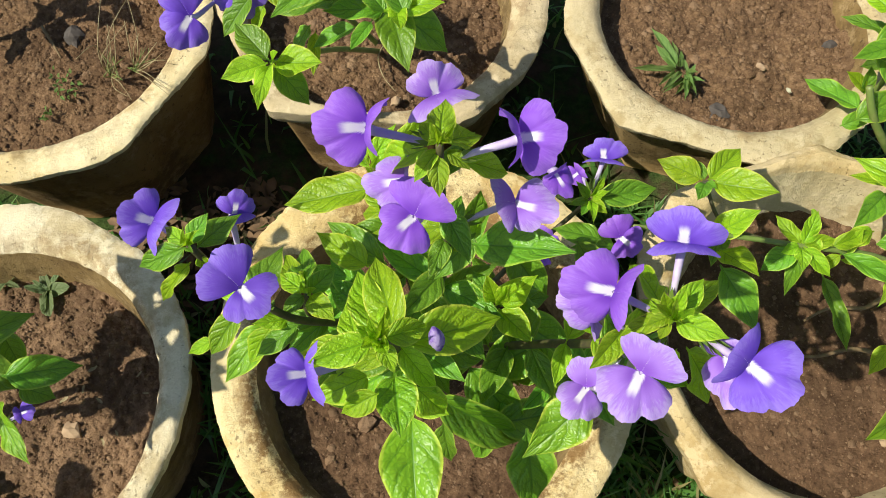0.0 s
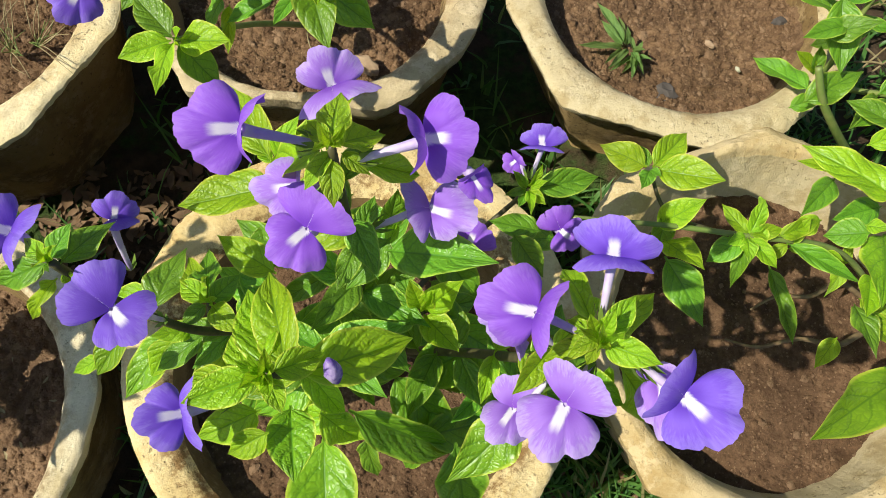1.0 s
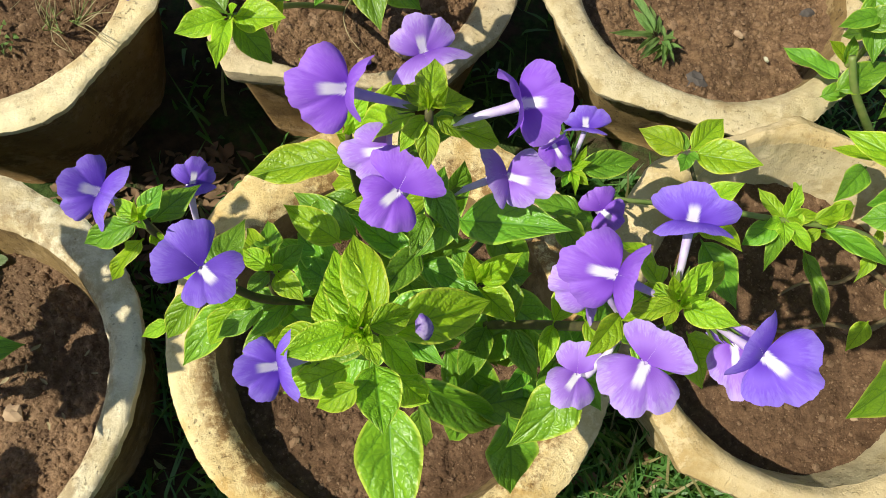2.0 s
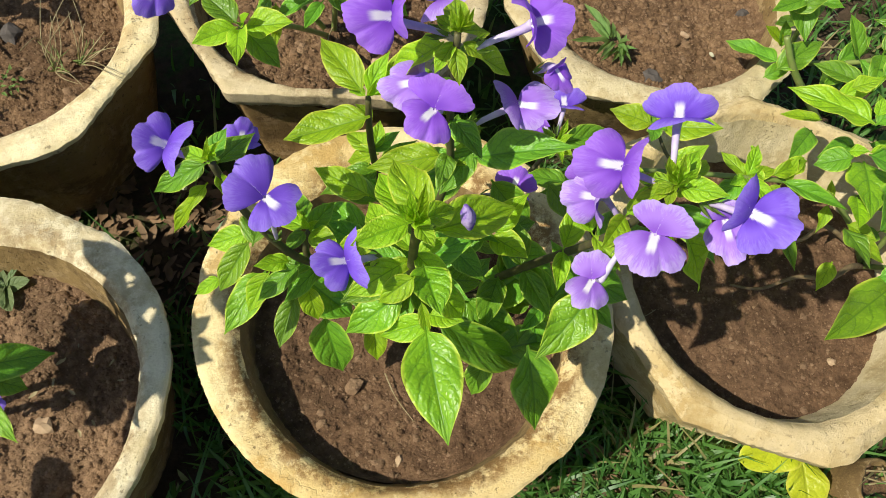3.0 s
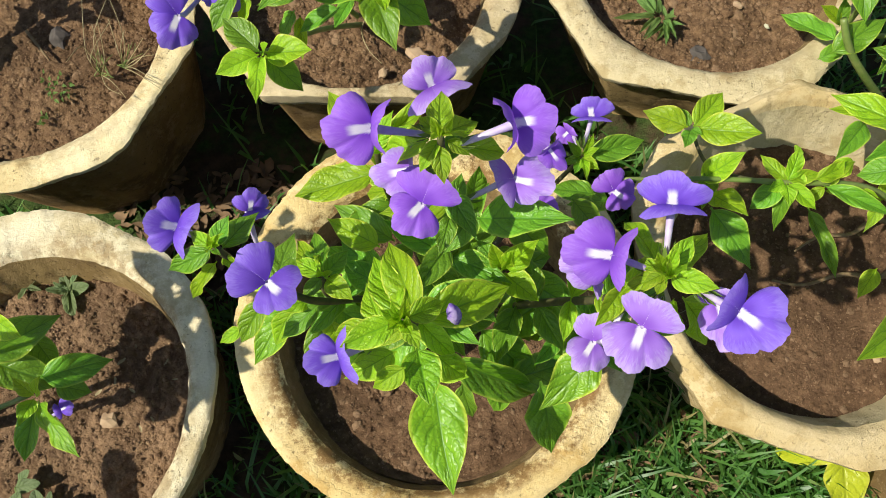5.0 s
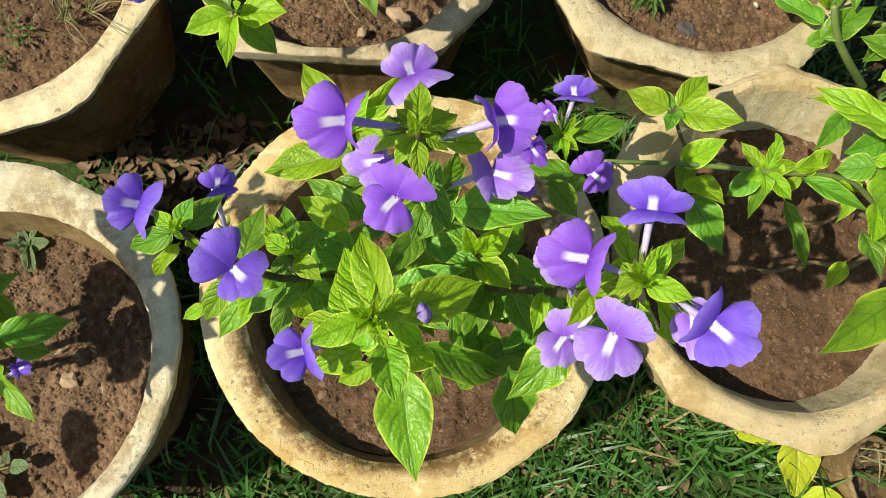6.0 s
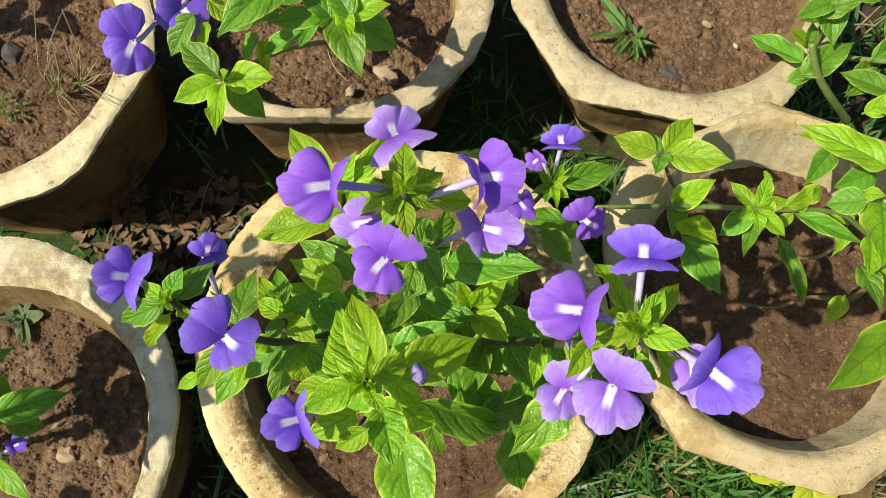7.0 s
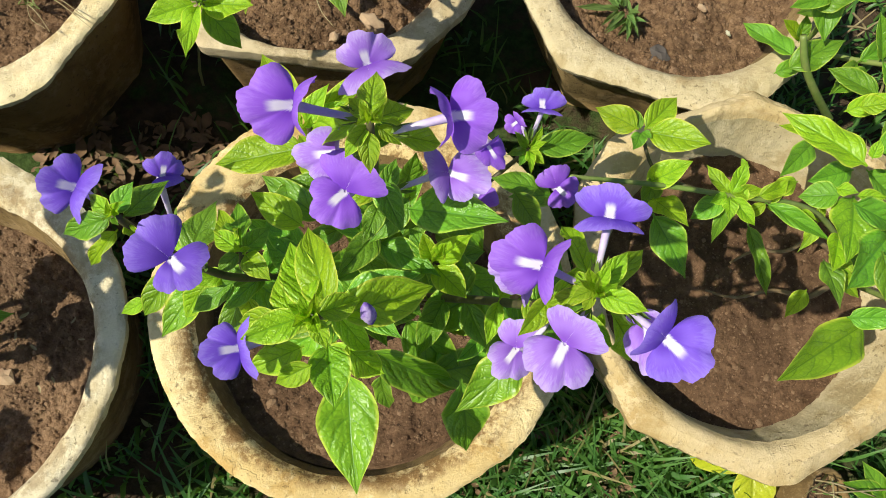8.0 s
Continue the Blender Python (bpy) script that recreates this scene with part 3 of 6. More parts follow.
steps = [0.0, 0.05]
while steps[-1] < 300:
    steps.append(steps[-1] * (1.05 if steps[-1] < 1.6 else 1.5) + 0.012)
rows = [[Vector((r * math.cos(2 * math.pi * j / 96), r * math.sin(2 * math.pi * j / 96), 0)) for j in range(96)] for r in steps[1:]]
for row in rows:
    for p in row:
        p.z = ground_height(p.x, p.y) if p.length < 3 else GROUND
verts, faces = rings(rows)
faces.append(tuple(range(96))[::-1])
tagged(new("ground", mesh_of("ground", verts, faces, DIRT)), "dark earth with short grass between the pots", "ground", "", "structure")


def grass_field(name, label, blades, spread, seed, tall, wide):
    """Thin bent blades, denser near the pots."""
    rnd = random.Random(seed)
    pots = [(0, 0, 0.172), (-0.387, -0.043, 0.166), (-0.412, 0.343, 0.166), (-0.054, 0.4, 0.168), (0.335, 0.365, 0.168), (0.381, 0.016, 0.178)]
    verts, faces = [], []
    while blades:
        x, y = rnd.gauss(0.1, spread), rnd.gauss(-0.02, spread)
        if any((x - a) ** 2 + (y - b) ** 2 < r * r * 0.76 for a, b, r in pots):
            continue
        if spread > 0.5 and x * x + y * y < 0.5:
            continue
        if noise.noise(Vector((x * 7, y * 7, 4))) < -0.22 and rnd.random() < 0.7:
            continue
        if (-0.22 < x < 0.2 and 0.06 < y < 0.5 or -0.32 < x < 0 and y > 0.19 or -0.47 < x < -0.14 and 0.09 < y < 0.31) and rnd.random() < 0.9:
            continue
        blades -= 1
        h, w = rnd.uniform(*tall), rnd.uniform(*wide)
        a, lean = rnd.uniform(0, 6.283), rnd.uniform(0.2, 1.3)
        d, s = Vector((math.cos(a), math.sin(a), 0)), Vector((-math.sin(a), math.cos(a), 0))
        p = Vector((x, y, ground_height(x, y) - 0.002))
        n = len(verts)
        for t, k in ((0, 0.8), (0.35, 1.0), (0.7, 0.7)):
            q = p + d * h * lean * t * t + Vector((0, 0, h * t * (1 - 0.25 * lean * t)))
            verts += [q - s * w * k, q + s * w * k]
        verts.append(p + d * h * lean + Vector((0, 0, h * (1 - 0.25 * lean))))
        faces += [(n, n + 1, n + 3, n + 2), (n + 2, n + 3, n + 5, n + 4), (n + 4, n + 5, n + 6)]
    ob = new(name, mesh_of(name, verts, faces, GRASS))
    return tagged(ob, label, "grass", "", "stuff")


grass_field("grass", "short green lawn grass between the pots", 12300, 0.33, 21, (0.012, 0.042), (0.0012, 0.0034))
grass_field("outer_grass", "thinning lawn grass around the group of pots", 26000, 1.1, 23, (0.02, 0.06), (0.0016, 0.004))
grass_field("tall_grass", "longer bent grass blades with a few dry ones", 1500, 0.30, 22, (0.05, 0.085), (0.0009, 0.0022))

# ---- plants ----
centre_plant = thing("flowering_plant", (0.005, 0.0, 0.24), "bushy lime green plant with violet flowers in a cream pot", "plant")
right_plant = thing("trailing_plant", (0.50, 0.02, 0.225), "trailing green plant without flowers, in the leaning pot", "plant")
back_right_plant = thing("leafy_plant", (0.475, 0.30, 0.225), "leafy green plant beside the chipped pot", "plant")
back_plant = thing("flowering_plant", (-0.05, 0.37, 0.22), "leafy plant with two violet flowers, in the weathered pot", "plant")
left_plant = thing("leafy_plant", (-0.47, -0.06, 0.215), "broad-leaved young plant in the pale pot", "plant")

# shoots of the middle plant
stem(centre_plant, [(0.005, 0.000, 0.235), (0.006, 0.000, 0.400), (0.014, -0.008, 0.520), (0.010, -0.008, 0.580), (0.008, -0.006, 0.644)], 0.0034, 0.0018, STEM)
stem(centre_plant, [(0.005, 0.000, 0.235), (-0.004, -0.020, 0.360), (-0.012, -0.055, 0.480), (-0.017, -0.082, 0.606)], 0.0042, 0.0024, STEM)
stem(centre_plant, [(0.000, -0.005, 0.300), (-0.040, -0.012, 0.380), (-0.076, -0.020, 0.440), (-0.074, -0.017, 0.479)], 0.0036, 0.0020, STEM)
stem(centre_plant, [(-0.065, -0.020, 0.425), (-0.085, -0.030, 0.470), (-0.105, -0.030, 0.530), (-0.114, -0.028, 0.584)], 0.0030, 0.0020, STEM)
stem(centre_plant, [(0.004, 0.000, 0.330), (0.030, -0.010, 0.400), (0.047, -0.019, 0.460)], 0.0030, 0.0020, STEM)
stem(centre_plant, [(0.005, 0.000, 0.300), (0.045, -0.025, 0.360), (0.084, -0.053, 0.402)], 0.0034, 0.0020, STEM)
stem(centre_plant, [(0.040, -0.020, 0.355), (0.075, -0.045, 0.460), (0.100, -0.065, 0.540), (0.111, -0.072, 0.604)], 0.0034, 0.0022, STEM)
stem(centre_plant, [(0.005, 0.000, 0.235), (-0.012, 0.030, 0.360), (-0.028, 0.045, 0.470), (-0.030, 0.050, 0.525)], 0.0036, 0.0020, STEM)
stem(centre_plant, [(0.005, 0.000, 0.235), (0.060, 0.050, 0.320), (0.110, 0.085, 0.350), (0.134, 0.096, 0.385)], 0.0030, 0.0018, STEM)

# left shoot
leaf(centre_plant, (-0.116, -0.027, 0.582), (-0.131, -0.014, 0.576), 0.009, LIME)
leaf(centre_plant, (-0.115, -0.026, 0.582), (-0.105, -0.013, 0.590), 0.011, GREEN)
leaf(centre_plant, (-0.116, -0.028, 0.582), (-0.148, -0.030, 0.560), 0.014, GREEN)
leaf(centre_plant, (-0.115, -0.027, 0.582), (-0.112, -0.026, 0.602), 0.004, LIME)
leaf(centre_plant, (-0.115, -0.027, 0.582), (-0.104, -0.027, 0.602), 0.005, LIME)
leaf(centre_plant, (-0.115, -0.027, 0.582), (-0.113, -0.036, 0.600), 0.005, LIME)
leaf(centre_plant, (-0.115, -0.028, 0.582), (-0.106, -0.038, 0.600), 0.004, GREEN)
leaf(centre_plant, (-0.112, -0.028, 0.580), (-0.093, -0.006, 0.575), 0.015, GREEN)
leaf(centre_plant, (-0.119, -0.029, 0.565), (-0.145, -0.039, 0.530), 0.011, LIME)
leaf(centre_plant, (-0.113, -0.029, 0.575), (-0.107, -0.032, 0.550), 0.009, LIME)

# lower left shoot
leaf(centre_plant, (-0.076, -0.015, 0.479), (-0.099, 0.024, 0.445), 0.014, LIME)
leaf(centre_plant, (-0.076, -0.016, 0.479), (-0.095, 0.000, 0.470), 0.015, LIME)
leaf(centre_plant, (-0.076, -0.018, 0.479), (-0.090, -0.029, 0.475), 0.011, GREEN)
leaf(centre_plant, (-0.074, -0.016, 0.479), (-0.056, -0.003, 0.488), 0.014, GREEN)
leaf(centre_plant, (-0.073, -0.018, 0.479), (-0.055, -0.037, 0.486), 0.016, LIME)
leaf(centre_plant, (-0.075, -0.015, 0.479), (-0.085, 0.027, 0.450), 0.019, GREEN)
leaf(centre_plant, (-0.075, -0.017, 0.479), (-0.076, -0.015, 0.495), 0.005, LIME)
leaf(centre_plant, (-0.074, -0.017, 0.479), (-0.066, -0.019, 0.495), 0.005, LIME)
leaf(centre_plant, (-0.113, -0.015, 0.456), (-0.100, 0.030, 0.445), 0.025, GREEN)
leaf(centre_plant, (-0.034, -0.007, 0.500), (-0.067, 0.015, 0.503), 0.020, LIME)
leaf(centre_plant, (-0.036, -0.023, 0.462), (-0.067, 0.002, 0.450), 0.021, GREEN)
leaf(centre_plant, (-0.083, -0.028, 0.450), (-0.113, -0.048, 0.440), 0.018, GREEN)
leaf(centre_plant, (-0.115, -0.002, 0.450), (-0.146, -0.004, 0.440), 0.019, LIME)
leaf(centre_plant, (-0.128, -0.048, 0.483), (-0.145, -0.055, 0.477), 0.010, LIME)
leaf(centre_plant, (-0.107, -0.036, 0.507), (-0.128, -0.058, 0.486), 0.017, MID)
leaf(centre_plant, (-0.104, -0.027, 0.440), (-0.122, -0.048, 0.420), 0.017, LIME)
leaf(centre_plant, (-0.108, -0.022, 0.430), (-0.140, -0.059, 0.410), 0.025, MID)
leaf(centre_plant, (-0.072, -0.022, 0.441), (-0.104, -0.023, 0.430), 0.017, GREEN)
leaf(centre_plant, (-0.080, -0.033, 0.425), (-0.076, -0.047, 0.390), 0.019, LIME)
leaf(centre_plant, (-0.089, -0.024, 0.448), (-0.112, -0.031, 0.460), 0.014, LIME)
leaf(centre_plant, (-0.092, -0.021, 0.380), (-0.108, -0.056, 0.360), 0.019, GREEN)
leaf(centre_plant, (-0.089, -0.008, 0.392), (-0.050, -0.036, 0.360), 0.036, GREEN)
leaf(centre_plant, (-0.073, -0.033, 0.360), (-0.063, -0.060, 0.290), 0.036, GREEN)
leaf(centre_plant, (-0.034, -0.032, 0.332), (-0.033, -0.056, 0.300), 0.021, LIME)
leaf(centre_plant, (-0.062, -0.019, 0.409), (-0.014, -0.041, 0.380), 0.031, GREEN)
leaf(centre_plant, (-0.035, -0.016, 0.461), (-0.066, 0.018, 0.450), 0.024, GREEN)
leaf(centre_plant, (-0.026, 0.010, 0.460), (-0.069, 0.046, 0.450), 0.022, GREEN)
leaf(centre_plant, (-0.048, -0.002, 0.440), (-0.083, 0.018, 0.440), 0.021, GREEN)

# front shoot
leaf(centre_plant, (-0.016, -0.081, 0.607), (0.003, -0.073, 0.600), 0.013, LIME)
leaf(centre_plant, (-0.020, -0.082, 0.607), (-0.048, -0.092, 0.608), 0.015, LIME)
leaf(centre_plant, (-0.018, -0.081, 0.607), (-0.021, -0.078, 0.630), 0.006, LIME)
leaf(centre_plant, (-0.018, -0.081, 0.607), (-0.014, -0.078, 0.635), 0.006, LIME)
leaf(centre_plant, (-0.018, -0.082, 0.607), (-0.024, -0.090, 0.625), 0.007, LIME)
leaf(centre_plant, (-0.018, -0.082, 0.607), (-0.013, -0.093, 0.625), 0.008, LIME)
leaf(centre_plant, (-0.017, -0.083, 0.607), (-0.011, -0.097, 0.610), 0.009, LIME)
leaf(centre_plant, (-0.018, -0.082, 0.607), (-0.027, -0.079, 0.620), 0.007, LIME)
leaf(centre_plant, (-0.018, -0.082, 0.607), (-0.019, -0.089, 0.632), 0.003, LIME)
leaf(centre_plant, (-0.018, -0.082, 0.607), (-0.014, -0.087, 0.635), 0.003, LIME)
leaf(centre_plant, (-0.020, -0.078, 0.600), (-0.031, -0.042, 0.585), 0.018, LIME)
leaf(centre_plant, (-0.011, -0.080, 0.601), (-0.023, -0.034, 0.585), 0.021, LIME)
leaf(centre_plant, (-0.029, -0.079, 0.585), (-0.037, -0.052, 0.575), 0.014, LIME)
leaf(centre_plant, (-0.032, -0.079, 0.590), (-0.056, -0.078, 0.572), 0.013, LIME)
leaf(centre_plant, (-0.013, -0.089, 0.574), (-0.009, -0.120, 0.585), 0.021, MID)
leaf(centre_plant, (-0.023, -0.092, 0.585), (-0.052, -0.101, 0.570), 0.017, LIME)
leaf(centre_plant, (-0.007, -0.093, 0.490), (-0.002, -0.163, 0.486), 0.036, MID, 4)
leaf(centre_plant, (-0.004, -0.088, 0.541), (0.012, -0.098, 0.513), 0.017, LIME)
leaf(centre_plant, (-0.019, -0.101, 0.588), (-0.037, -0.108, 0.576), 0.013, LIME)
leaf(centre_plant, (-0.009, -0.079, 0.590), (0.038, -0.062, 0.576), 0.0235, LIME)
leaf(centre_plant, (0.029, -0.049, 0.420), (0.071, -0.087, 0.385), 0.034, GREEN)
leaf(centre_plant, (0.003, -0.075, 0.450), (0.069, -0.096, 0.385), 0.030, GREEN)
leaf(centre_plant, (-0.008, -0.077, 0.490), (-0.004, -0.092, 0.470), 0.008, LIME)
leaf(centre_plant, (0.047, -0.083, 0.380), (0.037, -0.103, 0.340), 0.021, GREEN)
leaf(centre_plant, (0.012, -0.088, 0.420), (0.018, -0.110, 0.380), 0.017, GREEN)
leaf(centre_plant, (0.008, -0.052, 0.461), (0.041, -0.048, 0.440), 0.020, GREEN)
leaf(centre_plant, (0.016, -0.032, 0.472), (0.039, -0.056, 0.460), 0.018, GREEN)
leaf(centre_plant, (-0.017, -0.059, 0.460), (-0.057, -0.073, 0.430), 0.027, MID)
leaf(centre_plant, (0.002, -0.077, 0.452), (-0.033, -0.080, 0.440), 0.019, LIME)
leaf(centre_plant, (-0.005, -0.087, 0.494), (0.014, -0.097, 0.505), 0.017, LIME)
leaf(centre_plant, (0.060, -0.061, 0.412), (0.029, -0.069, 0.360), 0.031, GREEN)
leaf(centre_plant, (0.081, -0.033, 0.416), (0.037, -0.051, 0.400), 0.035, GREEN)

# right inner shoots
leaf(centre_plant, (0.106, -0.066, 0.520), (0.140, -0.046, 0.505), 0.022, GREEN)
leaf(centre_plant, (0.104, -0.062, 0.505), (0.124, -0.026, 0.495), 0.021, GREEN)
leaf(centre_plant, (0.098, -0.062, 0.480), (0.132, -0.078, 0.462), 0.024, GREEN)
leaf(centre_plant, (0.096, -0.060, 0.470), (0.136, -0.048, 0.450), 0.025, GREEN)
leaf(centre_plant, (0.108, -0.072, 0.548), (0.140, -0.088, 0.535), 0.020, MID)
leaf(centre_plant, (0.084, -0.052, 0.402), (0.090, -0.027, 0.400), 0.014, LIME)
leaf(centre_plant, (0.082, -0.053, 0.402), (0.061, -0.052, 0.395), 0.013, GREEN)
leaf(centre_plant, (0.085, -0.053, 0.402), (0.108, -0.052, 0.395), 0.014, GREEN)
leaf(centre_plant, (0.084, -0.056, 0.402), (0.085, -0.094, 0.370), 0.020, GREEN)
leaf(centre_plant, (0.083, -0.052, 0.402), (0.074, -0.037, 0.400), 0.011, GREEN)
leaf(centre_plant, (0.084, -0.054, 0.402), (0.093, -0.068, 0.400), 0.010, LIME)
leaf(centre_plant, (0.096, -0.085, 0.503), (0.056, -0.119, 0.486), 0.028, MID)
leaf(centre_plant, (0.066, -0.094, 0.434), (0.075, -0.142, 0.375), 0.033, GREEN, -14)
leaf(centre_plant, (0.046, -0.087, 0.404), (0.097, -0.075, 0.380), 0.030, GREEN)
leaf(centre_plant, (0.046, -0.018, 0.460), (0.031, 0.002, 0.470), 0.016, GREEN)
leaf(centre_plant, (0.049, -0.018, 0.460), (0.069, -0.012, 0.498), 0.019, LIME)
leaf(centre_plant, (0.048, -0.021, 0.460), (0.067, -0.047, 0.474), 0.020, LIME)
leaf(centre_plant, (0.047, -0.018, 0.460), (0.039, -0.007, 0.485), 0.013, LIME)
leaf(centre_plant, (0.049, -0.019, 0.460), (0.084, -0.009, 0.450), 0.018, GREEN)
leaf(centre_plant, (0.045, -0.020, 0.460), (0.019, -0.023, 0.440), 0.018, GREEN)
leaf(centre_plant, (0.047, -0.019, 0.460), (0.052, -0.014, 0.485), 0.008, LIME)
leaf(centre_plant, (0.046, -0.020, 0.460), (0.037, -0.030, 0.470), 0.009, GREEN)
leaf(centre_plant, (0.027, -0.010, 0.543), (0.077, -0.029, 0.578), 0.026, GREEN)
leaf(centre_plant, (0.027, -0.007, 0.540), (0.032, 0.014, 0.520), 0.007, LIME)
leaf(centre_plant, (0.029, -0.006, 0.540), (0.016, -0.013, 0.540), 0.007, LIME)
leaf(centre_plant, (0.029, -0.003, 0.543), (0.006, -0.026, 0.530), 0.018, GREEN)
leaf(centre_plant, (0.017, 0.020, 0.500), (-0.034, 0.020, 0.490), 0.023, LIME)
leaf(centre_plant, (0.035, 0.027, 0.460), (-0.010, 0.008, 0.460), 0.025, GREEN)
leaf(centre_plant, (0.034, 0.039, 0.464), (-0.014, 0.036, 0.450), 0.025, GREEN)
leaf(centre_plant, (0.057, 0.028, 0.450), (0.087, -0.001, 0.420), 0.026, GREEN)
leaf(centre_plant, (0.026, 0.014, 0.510), (0.033, 0.025, 0.540), 0.017, GREEN)
leaf(centre_plant, (0.058, -0.014, 0.432), (0.104, -0.036, 0.400), 0.031, GREEN)
leaf(centre_plant, (0.001, -0.010, 0.467), (0.014, -0.033, 0.440), 0.020, GREEN)
leaf(centre_plant, (0.019, 0.001, 0.463), (0.008, -0.020, 0.440), 0.017, GREEN)

# top shoot
leaf(centre_plant, (0.008, -0.005, 0.645), (0.011, 0.020, 0.640), 0.013, LIME)
leaf(centre_plant, (0.009, -0.006, 0.645), (0.028, 0.008, 0.628), 0.012, LIME)
leaf(centre_plant, (0.008, -0.006, 0.645), (0.004, -0.003, 0.657), 0.005, LIME)
leaf(centre_plant, (0.008, -0.006, 0.645), (0.014, -0.006, 0.660), 0.005, LIME)
leaf(centre_plant, (0.008, -0.006, 0.645), (0.003, -0.016, 0.660), 0.005, LIME)
leaf(centre_plant, (0.008, -0.006, 0.645), (0.013, -0.015, 0.660), 0.004, LIME)
leaf(centre_plant, (0.007, -0.005, 0.645), (-0.001, 0.004, 0.645), 0.008, LIME)
leaf(centre_plant, (0.008, -0.006, 0.645), (0.006, -0.011, 0.668), 0.003, LIME)
leaf(centre_plant, (0.008, -0.006, 0.645), (0.010, -0.014, 0.668), 0.003, LIME)
leaf(centre_plant, (0.016, -0.005, 0.630), (0.042, 0.004, 0.599), 0.013, LIME)
leaf(centre_plant, (0.003, -0.003, 0.635), (-0.021, 0.011, 0.596), 0.019, LIME)
leaf(centre_plant, (0.008, -0.004, 0.637), (-0.003, -0.017, 0.630), 0.009, LIME)
leaf(centre_plant, (0.007, -0.007, 0.637), (0.008, -0.024, 0.629), 0.010, LIME)
leaf(centre_plant, (0.011, -0.005, 0.637), (0.022, -0.011, 0.630), 0.007, LIME)

# back left shoot
leaf(centre_plant, (-0.033, 0.042, 0.540), (-0.057, 0.087, 0.540), 0.022, LIME)
leaf(centre_plant, (-0.031, 0.042, 0.540), (-0.016, 0.057, 0.560), 0.013, LIME)
leaf(centre_plant, (-0.029, 0.042, 0.540), (0.012, 0.076, 0.550), 0.013, LIME)
leaf(centre_plant, (-0.030, 0.041, 0.540), (-0.004, 0.052, 0.550), 0.012, LIME)
leaf(centre_plant, (-0.032, 0.040, 0.540), (-0.042, 0.054, 0.530), 0.008, LIME)
leaf(centre_plant, (-0.031, 0.040, 0.540), (-0.025, 0.037, 0.560), 0.006, LIME)
leaf(centre_plant, (-0.030, 0.032, 0.530), (-0.084, 0.025, 0.520), 0.027, LIME)
leaf(centre_plant, (-0.027, 0.052, 0.498), (-0.038, 0.057, 0.510), 0.009, LIME)
leaf(centre_plant, (-0.027, 0.050, 0.460), (-0.045, 0.077, 0.450), 0.017, LIME)
leaf(centre_plant, (-0.026, 0.047, 0.470), (-0.021, 0.064, 0.480), 0.011, LIME)
leaf(centre_plant, (-0.027, 0.046, 0.468), (-0.008, 0.054, 0.480), 0.012, GREEN)
leaf(centre_plant, (-0.023, 0.048, 0.462), (-0.046, 0.057, 0.440), 0.017, LIME)

# right flowering shoot
leaf(centre_plant, (0.112, -0.070, 0.605), (0.127, -0.054, 0.608), 0.012, LIME)
leaf(centre_plant, (0.112, -0.072, 0.605), (0.132, -0.083, 0.613), 0.013, LIME)
leaf(centre_plant, (0.110, -0.071, 0.605), (0.099, -0.075, 0.605), 0.007, LIME)
leaf(centre_plant, (0.111, -0.070, 0.605), (0.114, -0.063, 0.620), 0.008, LIME)
leaf(centre_plant, (0.110, -0.070, 0.605), (0.100, -0.061, 0.600), 0.008, LIME)
leaf(centre_plant, (0.111, -0.071, 0.605), (0.116, -0.072, 0.622), 0.009, LIME)
leaf(centre_plant, (0.110, -0.072, 0.605), (0.106, -0.080, 0.600), 0.006, LIME)
leaf(centre_plant, (0.109, -0.071, 0.605), (0.091, -0.075, 0.590), 0.010, LIME)
leaf(centre_plant, (0.112, -0.070, 0.605), (0.144, -0.046, 0.585), 0.013, LIME)
leaf(centre_plant, (0.110, -0.070, 0.605), (0.104, -0.064, 0.620), 0.006, LIME)
leaf(centre_plant, (0.111, -0.071, 0.605), (0.107, -0.079, 0.625), 0.006, LIME)
leaf(centre_plant, (0.110, -0.071, 0.605), (0.098, -0.071, 0.625), 0.005, LIME)
leaf(centre_plant, (0.111, -0.071, 0.605), (0.104, -0.072, 0.635), 0.004, LIME)
leaf(centre_plant, (0.117, -0.057, 0.575), (0.120, -0.012, 0.520), 0.016, LIME)
leaf(centre_plant, (0.132, -0.073, 0.560), (0.163, -0.091, 0.500), 0.021, LIME)
leaf(centre_plant, (0.131, -0.071, 0.550), (0.124, -0.075, 0.500), 0.014, LIME)

# low back shoot
leaf(centre_plant, (0.137, 0.097, 0.385), (0.191, 0.109, 0.380), 0.023, GREEN)
leaf(centre_plant, (0.133, 0.097, 0.385), (0.120, 0.105, 0.400), 0.008, GREEN)
leaf(centre_plant, (0.134, 0.098, 0.385), (0.141, 0.105, 0.410), 0.008, LIME)
leaf(centre_plant, (0.134, 0.096, 0.385), (0.145, 0.081, 0.390), 0.010, LIME)
leaf(centre_plant, (0.133, 0.095, 0.385), (0.124, 0.079, 0.390), 0.008, GREEN)
leaf(centre_plant, (0.133, 0.096, 0.385), (0.114, 0.089, 0.390), 0.008, GREEN)
leaf(centre_plant, (0.135, 0.097, 0.385), (0.146, 0.096, 0.400), 0.008, LIME)
leaf(centre_plant, (0.134, 0.095, 0.385), (0.131, 0.068, 0.400), 0.008, LIME)
leaf(centre_plant, (0.120, 0.060, 0.383), (0.145, 0.033, 0.360), 0.023, GREEN)
leaf(centre_plant, (0.163, 0.072, 0.340), (0.120, 0.064, 0.360), 0.025, GREEN)
leaf(centre_plant, (0.146, 0.071, 0.360), (0.104, 0.077, 0.370), 0.022, GREEN)

